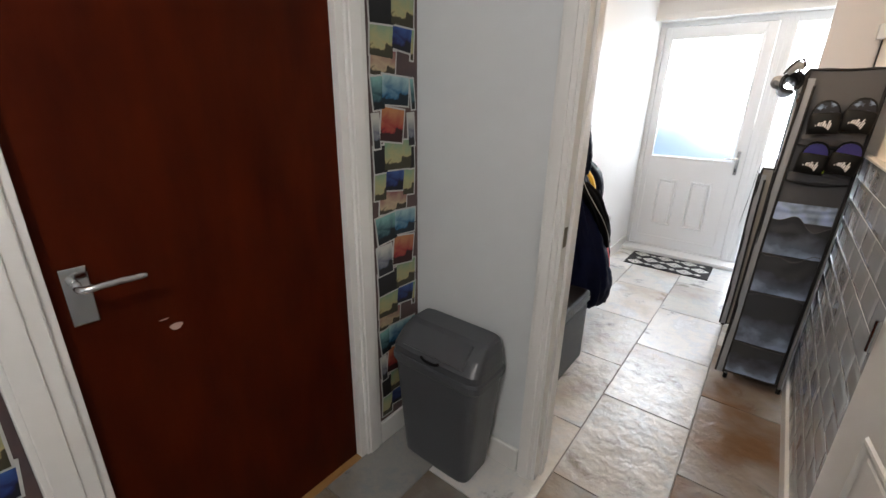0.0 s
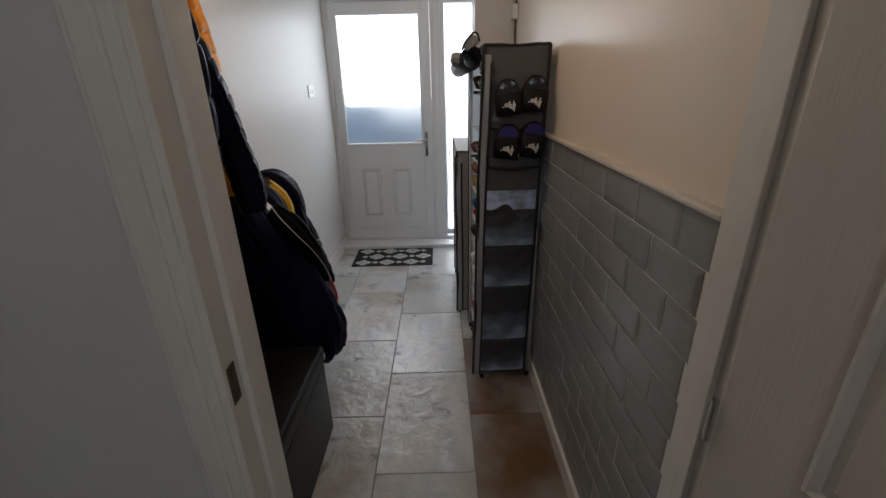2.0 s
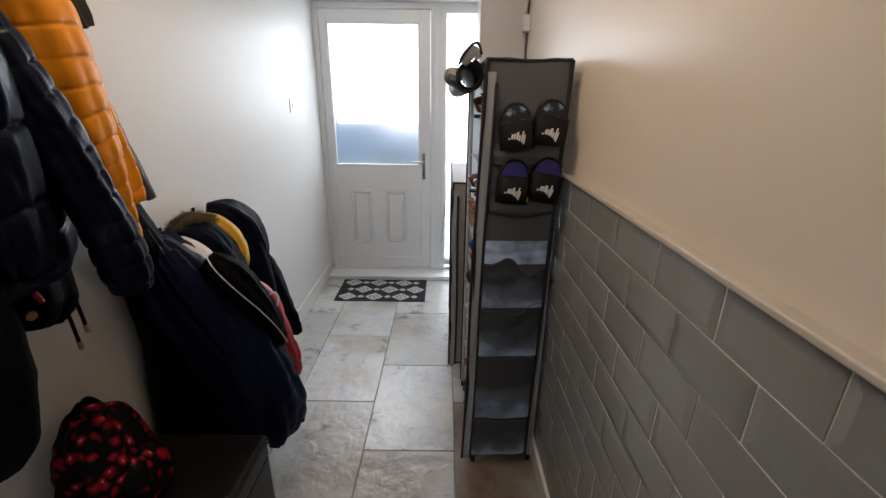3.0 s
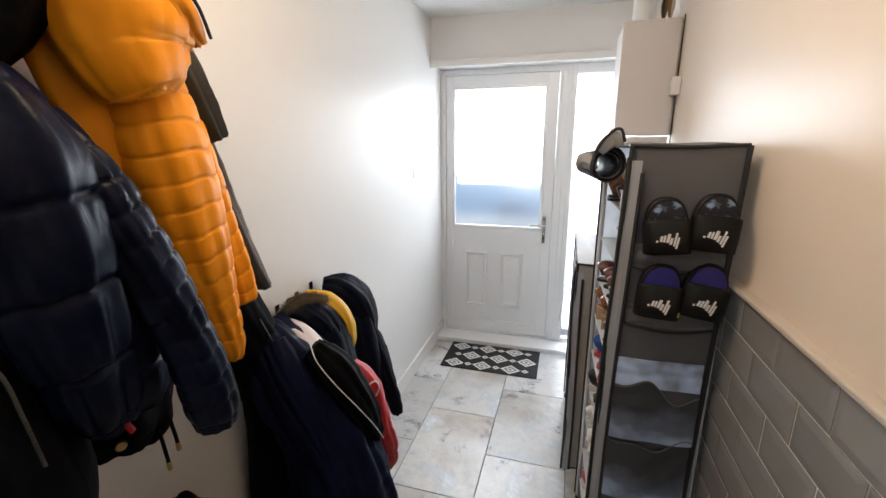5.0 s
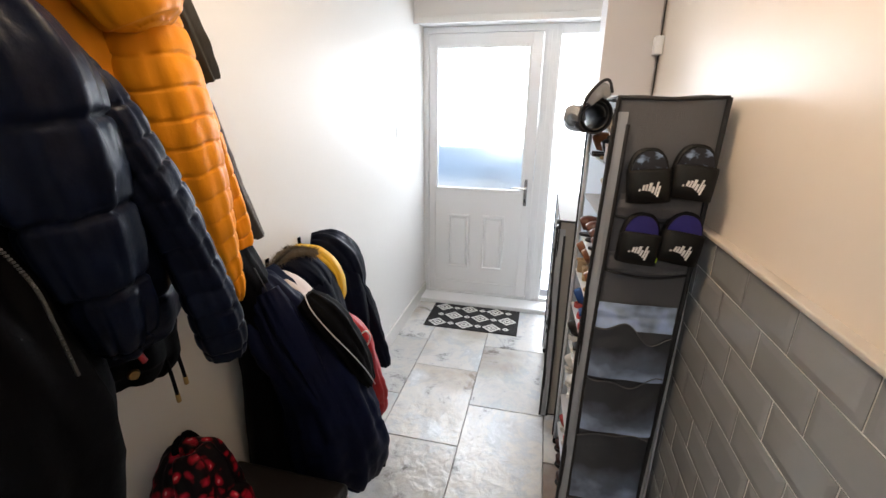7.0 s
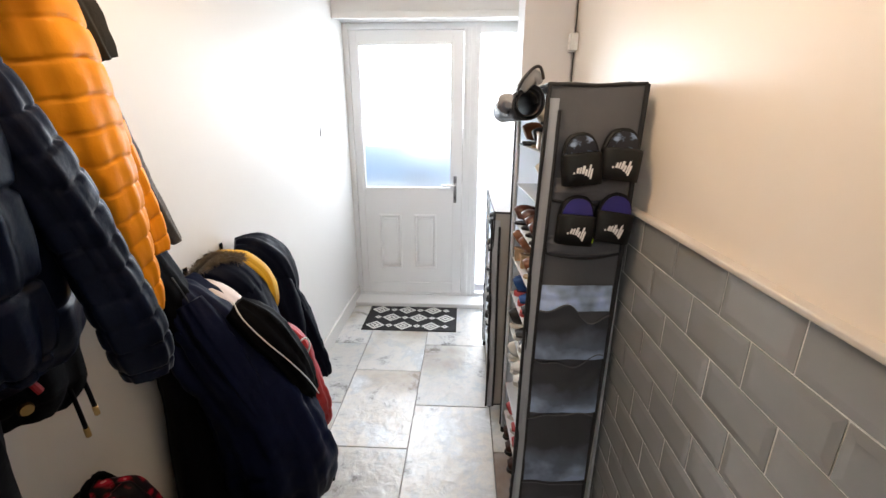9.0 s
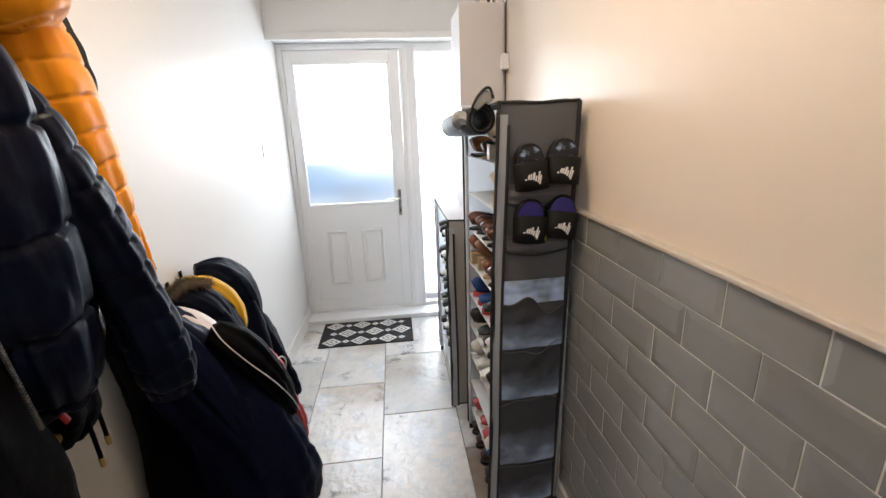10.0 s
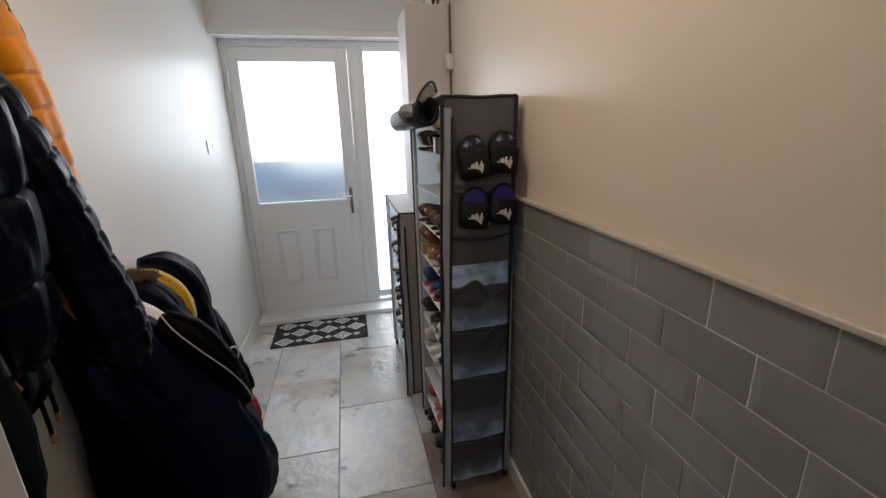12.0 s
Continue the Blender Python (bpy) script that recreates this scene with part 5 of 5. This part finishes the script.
def fur_hood_coat():
    ob = thing("fur_trimmed_coat", None, "dark child's coat with brown fur-trimmed hood", "coat")
    part("body", cloth([(-0.635, 7.255, 1.060, 0.080, 0.050), (-0.585, 7.265, 0.960, 0.110, 0.100), (-0.555, 7.275, 0.780, 0.110, 0.110), (-0.555, 7.295, 0.580, 0.110, 0.110), (-0.555, 7.295, 0.510, 0.080, 0.080)], n=50, around=44, folds=0.018, seed=81, wall=W), M_NAVY, ob, smooth=True)
    part("hood", cloth([(-0.645, 7.175, 1.080, 0.050, 0.030), (-0.595, 7.215, 1.065, 0.070, 0.050), (-0.545, 7.245, 1.010, 0.060, 0.050), (-0.515, 7.265, 0.940, 0.035, 0.030)], n=24, around=36, folds=0.012, seed=82), M_NAVY, ob, smooth=True)
    bm = bmesh.new()
    rnd = random.Random(5)
    sp = spline([(-0.655, 7.135, 1.050), (-0.615, 7.155, 1.105), (-0.585, 7.205, 1.125), (-0.545, 7.265, 1.100)], 40)
    for _ in range(3200):
        c = sp[rnd.randrange(41)]
        d = Vector((rnd.gauss(0.1, 1), rnd.gauss(-0.3, 1), rnd.gauss(0.35, 1))).normalized()
        b = Vector(c) + d * rnd.uniform(0.0, 0.014)
        tip = b + (d + Vector((0, 0, -0.25))) * rnd.uniform(0.012, 0.030)
        s = d.orthogonal().normalized() * 0.0012
        bm.faces.new([bm.verts.new(p) for p in (b - s, b + s, tip)])
    tagged(part("fur_trim", bm, M_FUR, ob, "brown-grey fake fur trim"), kind="stuff")


def yellow_hood_coat():
    ob = thing("yellow_lined_coat", None, "yellow hooded child's coat squeezed between dark coats", "coat")
    part("body", cloth([(-0.650, 7.375, 1.030, 0.050, 0.040), (-0.610, 7.385, 0.930, 0.070, 0.080), (-0.590, 7.385, 0.750, 0.070, 0.080), (-0.590, 7.385, 0.630, 0.050, 0.060)], n=40, around=36, folds=0.014, seed=91, wall=W), M_YELLOW, ob, smooth=True)
    part("hood", cloth([(-0.650, 7.305, 1.085, 0.030, 0.026), (-0.580, 7.335, 1.070, 0.038, 0.030), (-0.520, 7.350, 1.010, 0.034, 0.026), (-0.495, 7.350, 0.930, 0.028, 0.020), (-0.495, 7.345, 0.870, 0.012, 0.010)], n=36, around=28, folds=0.010, seed=92), M_YELLOW, ob, smooth=True)


def dark_far_coat():
    ob = thing("dark_hooded_coat", None, "near-black hooded coat at the end of the row", "coat")
    part("body", cloth([(-0.660, 7.515, 1.055, 0.060, 0.040), (-0.620, 7.535, 0.955, 0.090, 0.090), (-0.590, 7.535, 0.775, 0.100, 0.110), (-0.570, 7.535, 0.605, 0.090, 0.110), (-0.570, 7.535, 0.495, 0.070, 0.080)], n=50, around=44, folds=0.016, seed=101, wall=W), M_NAVY, ob, smooth=True)
    part("hood", cloth([(-0.670, 7.455, 1.085, 0.040, 0.025), (-0.610, 7.495, 1.065, 0.075, 0.050), (-0.565, 7.555, 0.995, 0.085, 0.055), (-0.540, 7.585, 0.895, 0.065, 0.045), (-0.530, 7.585, 0.815, 0.030, 0.030)], n=40, around=40, folds=0.010, seed=102), M_NAVY, ob, smooth=True)
    part("sleeve", cloth([(-0.560, 7.585, 0.875, 0.035, 0.035), (-0.510, 7.595, 0.755, 0.042, 0.040), (-0.460, 7.595, 0.595, 0.038, 0.036), (-0.420, 7.585, 0.475, 0.030, 0.030), (-0.410, 7.585, 0.425, 0.022, 0.022)], n=60, around=32, quilt=0.003, pitch=0.07, folds=0.010, seed=103), M_NAVY, ob, smooth=True)


def red_jacket():
    ob = thing("red_jacket", None, "bright red jacket mostly hidden behind dark coats", "coat")
    part("body", cloth([(-0.580, 7.370, 0.760, 0.030, 0.040), (-0.465, 7.300, 0.740, 0.070, 0.090), (-0.425, 7.310, 0.600, 0.070, 0.085), (-0.405, 7.340, 0.460, 0.060, 0.080), (-0.400, 7.350, 0.360, 0.050, 0.065), (-0.400, 7.350, 0.330, 0.030, 0.040)], n=60, around=44, quilt=0.004, pitch=0.12, folds=0.014, seed=111, wall=W), M_RED, ob, smooth=True)


for cy, cz in ((6.18, 2.00), (6.24, 1.88), (6.40, 1.80), (6.58, 1.97), (6.70, 1.92), (7.06, 1.06), (7.21, 1.04), (7.33, 1.05), (7.43, 1.06)):
    peg(cy, cz)
mustard_coat()
navy_puffer()
black_parka()
zip_jacket()
grey_coat()
black_long_coat()
long_blue_coat()
piped_hood_jacket()
fur_hood_coat()
yellow_hood_coat()
dark_far_coat()
red_jacket()


# ---- hall things ----
def waste_bin():
    ob = thing("waste_bin", None, "dark grey plastic flip-top bin against the hall wall", "bin")
    gp = mat("dark_grey_bin_plastic", (0.072, 0.076, 0.085), 0.32, scale=3, color2=(0.062, 0.066, 0.074), bump=0.15, bump_scale=120)
    cx, cy = -0.460, 5.752

    def shell(rows, n=48, p=7.0):
        bm = bmesh.new()
        rings = []
        for hx, hy, z, dy in rows:
            ring = []
            for k in range(n):
                a = 2 * math.pi * (k + 0.5) / n
                c, s = math.cos(a), math.sin(a)
                ring.append(bm.verts.new((math.copysign(abs(c) ** (2 / p), c) * hx, math.copysign(abs(s) ** (2 / p), s) * hy + dy, z)))
            rings.append(ring)
        for a, b in zip(rings, rings[1:]):
            for k in range(n):
                bm.faces.new((a[k], a[(k + 1) % n], b[(k + 1) % n], b[k]))
        bm.faces.new(rings[0][::-1])
        bm.faces.new(rings[-1])
        bmesh.ops.recalc_face_normals(bm, faces=bm.faces)
        return bm
    part("body", shell([(0.150, 0.088, 0.0, 0), (0.156, 0.092, 0.010, 0), (0.190, 0.113, 0.485, 0), (0.190, 0.113, 0.490, 0)]), gp, ob, smooth=False)
    part("rim", shell([(0.194, 0.117, 0.470, 0), (0.201, 0.120, 0.478, 0), (0.201, 0.120, 0.505, 0), (0.196, 0.117, 0.515, 0)]), gp, ob)
    lid = part("lid", shell([(0.196, 0.116, 0.516, 0), (0.194, 0.115, 0.545, 0), (0.186, 0.095, 0.590, 0.018), (0.176, 0.066, 0.622, 0.040), (0.168, 0.050, 0.630, 0.050)]), gp, ob)
    bm = bmesh.new()
    vs = [bm.verts.new(p) for p in ((-0.135, -0.103, 0.556), (0.135, -0.103, 0.556), (0.130, -0.028, 0.622), (-0.130, -0.028, 0.622))]
    top = [bm.verts.new(v.co + Vector((0, -0.006, 0.008))) for v in vs]
    bm.faces.new(top)
    for k in range(4):
        bm.faces.new((vs[k], vs[(k + 1) % 4], top[(k + 1) % 4], top[k]))
    bmesh.ops.recalc_face_normals(bm, faces=bm.faces)
    part("flap", bm, gp, lid)
    part("finger_grip", tube([(-0.04, -0.116, 0.548), (-0.02, -0.121, 0.540), (0.02, -0.121, 0.540), (0.04, -0.116, 0.548)], 0.006), M_FOAM, lid)
    ob.matrix_basis = pose(cx, cy, 0.001) @ Matrix.Diagonal((1.09, 1.0, 1.0, 1))


waste_bin()


def photo_wallpaper():
    """Overlapping printed photographs, each a thin card of its own on the wall."""
    rnd = random.Random(12)
    tones = [((0.02, 0.10, 0.14), (0.30, 0.52, 0.50)), ((0.015, 0.02, 0.16), (0.10, 0.22, 0.50)), ((0.42, 0.06, 0.07), (0.55, 0.28, 0.14)), ((0.55, 0.50, 0.30), (0.28, 0.42, 0.30)),
             ((0.008, 0.008, 0.010), (0.02, 0.02, 0.03)), ((0.05, 0.22, 0.36), (0.45, 0.60, 0.62)), ((0.60, 0.50, 0.36), (0.30, 0.10, 0.14)), ((0.22, 0.24, 0.30), (0.62, 0.62, 0.58))]
    prints = []
    for i, (a, b) in enumerate(tones):
        m = bpy.data.materials.new("printed_photo_" + "abcdefgh"[i])
        m.use_nodes = True
        n, l = m.node_tree.nodes, m.node_tree.links
        co, sp, t, r = n.new("ShaderNodeTexCoord"), n.new("ShaderNodeSeparateXYZ"), n.new("ShaderNodeTexNoise"), n.new("ShaderNodeValToRGB")
        l.new(co.outputs["Object"], sp.inputs[0])
        t.inputs["Scale"].default_value, t.inputs["Detail"].default_value, t.inputs["Distortion"].default_value = 14, 5, 1.0
        l.new(co.outputs["Object"], t.inputs["Vector"])
        ad = n.new("ShaderNodeMath")
        ad.operation = "MULTIPLY_ADD"
        ad.inputs[1].default_value = 7.5
        l.new(sp.outputs[2], ad.inputs[0])
        l.new(t.outputs[0], ad.inputs[2])
        l.new(ad.outputs[0], r.inputs[0])
        e = r.color_ramp.elements
        a, b = tuple(c ** 1.45 for c in a), tuple(c ** 1.3 for c in b)
        dark = tuple(c * 0.10 for c in a)
        e[0].position, e[0].color = 0.16, (*dark, 1)
        e[1].position, e[1].color = 0.85, (*b, 1)
        x = e.new(0.40)
        x.color = (*a, 1)
        x = e.new(0.34)
        x.color = (*dark, 1)
        l.new(r.outputs[0], n["Principled BSDF"].inputs["Base Color"])
        n["Principled BSDF"].inputs["Roughness"].default_value = 0.55
        prints.append(m)
    cells = [(0.0, 0.0, 0.19, 0.115, -4, 3), (0.13, 0.02, 0.12, 0.10, -8, 1), (0.02, 0.10, 0.16, 0.11, 3, 4), (0.15, 0.11, 0.17, 0.12, -2, 3), (0.0, 0.20, 0.13, 0.13, 4, 7), (0.12, 0.22, 0.14, 0.13, -9, 2),
             (0.02, 0.33, 0.14, 0.12, 8, 0), (0.14, 0.34, 0.16, 0.11, -4, 5), (0.07, 0.43, 0.17, 0.10, -6, 6)]
    period_z, period_y = 0.50, 0.26
    card = {}
    for wall_name, ya, yb, z_top in (("wall_hall_west_far", 5.616, 5.880, CZ), ("wall_hall_west_near", 3.60, 4.584, CZ)):
        wall = bpy.data.objects[wall_name]
        k = 0
        for j in range(int(z_top / period_z) + 1):
            for i in range(int((yb - ya) / period_y) + 2):
                for dy, dz, w, h, tilt, tone in cells:
                    k += 1
                    cy, cz = ya + i * period_y + dy + (0.05 if j % 2 else 0), 0.13 + j * period_z + dz + 0.05
                    w2, h2 = w / 2, h / 2
                    lo, hi = max(cy - w2, ya + 0.012), min(cy + w2, yb - 0.012)
                    if hi - lo < 0.03 or cz + h2 > CZ - 0.01:
                        continue
                    w2, cy = (hi - lo) / 2, (hi + lo) / 2
                    w2 -= 0.006
                    tl = tilt * 0.8
                    bm = slab(0.0, 0.0012, -w2, w2, -h2, h2)
                    face = part("photo_print", bm, M_PRINTEDGE, wall)
                    bm = slab(0.0013, 0.0018, -w2 + 0.006, w2 - 0.006, -h2 + 0.006, h2 - 0.006)
                    img = part("photo_image", bm, prints[tone], face)
                    face.matrix_basis = pose(HX + 0.0006 + 0.0004 * (k % 9), cy, cz, tl, 0, 0)


M_PRINTEDGE = mat("white_photo_border", (0.55, 0.55, 0.53), 0.55)
for nm, ya, yb in (("wallpaper_ground_far", 5.616, 5.879), ("wallpaper_ground_near", 2.25, 4.584)):
    structure(nm, slab(HX + 0.0001, HX + 0.0005, ya, yb, 0.10, CZ - 0.002), mat("dark_mottled_wallpaper", (0.03, 0.03, 0.045), 0.6, scale=9, color2=(0.16, 0.09, 0.07)), "dark ground of the photo print wallpaper")
photo_wallpaper()
structure("skirting_hall_west", slab(HX, HX + 0.016, 5.617, 5.862, -0.004, 0.11, bevel=0.005), M_GLOSS, "white gloss skirting board in the hall")
structure("skirting_hall_north", slab(HX + 0.018, JL - 0.082, 5.862, 5.879, -0.004, 0.11, bevel=0.005), M_GLOSS, "white gloss skirting board in the hall")


# ---- outside ----
def parked_car():
    ob = thing("parked_car", None, "blurred blue parked car seen through the frosted glass", "car")
    blue = mat("light_blue_car_paint", (0.28, 0.42, 0.58), 0.4)
    bm = slab(-3.9, 0.1, 14.2, 15.9, 0.15, 0.86, bevel=0.15, seg=3)
    part("body", bm, blue, ob)
    part("cabin", slab(-3.3, -1.0, 14.4, 15.7, 0.80, 1.30, bevel=0.2, seg=3), blue, ob)
    for x in (-3.2, -0.7):
        for y in (14.3, 15.75):
            bm = bmesh.new()
            bmesh.ops.create_cone(bm, segments=24, radius1=0.31, radius2=0.31, depth=0.2, cap_ends=True)
            bm.transform(pose(x, y, 0.16, 90, 0, 0))
            part("wheel", bm, M_FOAM, ob)


parked_car()
structure("garden_wall", slab(-6, 6, 12.0, 12.2, -0.15, 0.60, bevel=0.01), mat("white_rendered_wall", (0.8, 0.8, 0.78), 0.8, bump=0.3), "low white rendered garden wall outside")
bk = mat("overcast_sky_backdrop", (0.8, 0.8, 0.8), 1.0)
bk.node_tree.nodes["Principled BSDF"].inputs["Emission Color"].default_value = (0.93, 0.96, 1.0, 1)
bk.node_tree.nodes["Principled BSDF"].inputs["Emission Strength"].default_value = 3.0
structure("backdrop", slab(-30, 30, 59.5, 59.6, -0.3, 22), bk, "bright overcast sky far beyond the street")


# ---- tiles ----
def wall_tile_mesh(w, h):
    bm = bmesh.new()
    rings = []
    for d, o in ((0, 0.0), (0, 0.0012), (0.0170, 0.0032)):
        rings.append([bm.verts.new((-o, y, z)) for y, z in ((d, d), (w - d, d), (w - d, h - d), (d, h - d))])
    for a, b in zip(rings, rings[1:]):
        for k in range(4):
            bm.faces.new((a[k], a[(k + 1) % 4], b[(k + 1) % 4], b[k]))
    bm.faces.new(rings[-1])
    bmesh.ops.recalc_face_normals(bm, faces=bm.faces)
    me = bpy.data.meshes.new("tile")
    bm.to_mesh(me)
    bm.free()
    me.materials.append(M_TILE)
    return me


def wall_tiles():
    wall = bpy.data.objects["wall_east"]
    px, pz, x = 0.205, 0.1, XR - 0.0142
    full = wall_tile_mesh(px - 0.004, pz - 0.0035)
    cut = {}
    for r in range(12):
        z = 1.279 - pz * (r + 1)
        y = 6.545 - 3 * px - (px / 2 if r % 2 else 0)
        while y < 9.36:
            a, b = max(y, YB + 0.018), min(y + px, 9.36)
            if b - a > 0.03:
                if b - a > px - 0.002:
                    me = full
                else:
                    key = round(b - a, 3)
                    me = cut.setdefault(key, wall_tile_mesh(b - a - 0.004, pz - 0.0035))
                ob = new("tile", me)
                ob.parent = wall
                ob.location = (x, a, z)
                ob.rotation_euler = (0, radians(random.uniform(-0.2, 0.2)), radians(random.uniform(-0.3, 0.3)))
            y += px


def floor_tiles():
    fl = bpy.data.objects["floor"]
    cw, ch = 0.420, 0.654
    meshes = {}
    for c in range(-3, 5):
        x0 = -0.043 + c * cw
        y = 7.274 - 8 * ch + (ch / 2 if c % 2 else 0)
        while y < 9.4:
            a, b = max(y, 2.22), min(y + ch, 9.37)
            u, v = max(x0, -0.85), min(x0 + cw, 1.19)
            if b - a > 0.03 and v - u > 0.02 and not (u > XR and a > YB):
                if a > 5.88:
                    u, v = max(u, XL + 0.002), min(v, XR - 0.014)
                if v - u > 0.02:
                    brown = c == 1 and 5.5 < y < 7.2
                    # Hall and rack-side tiles are coloured darker than the middle that reflects the door.
                    slate = M_SLATE_BROWN if brown else M_SLATE_DIM if y < 5.4 else M_SLATE
                    key = (round(v - u, 3), round(b - a, 3), slate.name)
                    if key not in meshes:
                        bm = slab(0.002, v - u - 0.002, 0.002, b - a - 0.002, -0.008, 0.0, bevel=0.0015, seg=1)
                        me = bpy.data.meshes.new("tile")
                        bm.to_mesh(me)
                        bm.free()
                        me.materials.append(slate)
                        meshes[key] = me
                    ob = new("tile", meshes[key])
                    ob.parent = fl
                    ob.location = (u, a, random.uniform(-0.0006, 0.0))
            y += ch


wall_tiles()
floor_tiles()
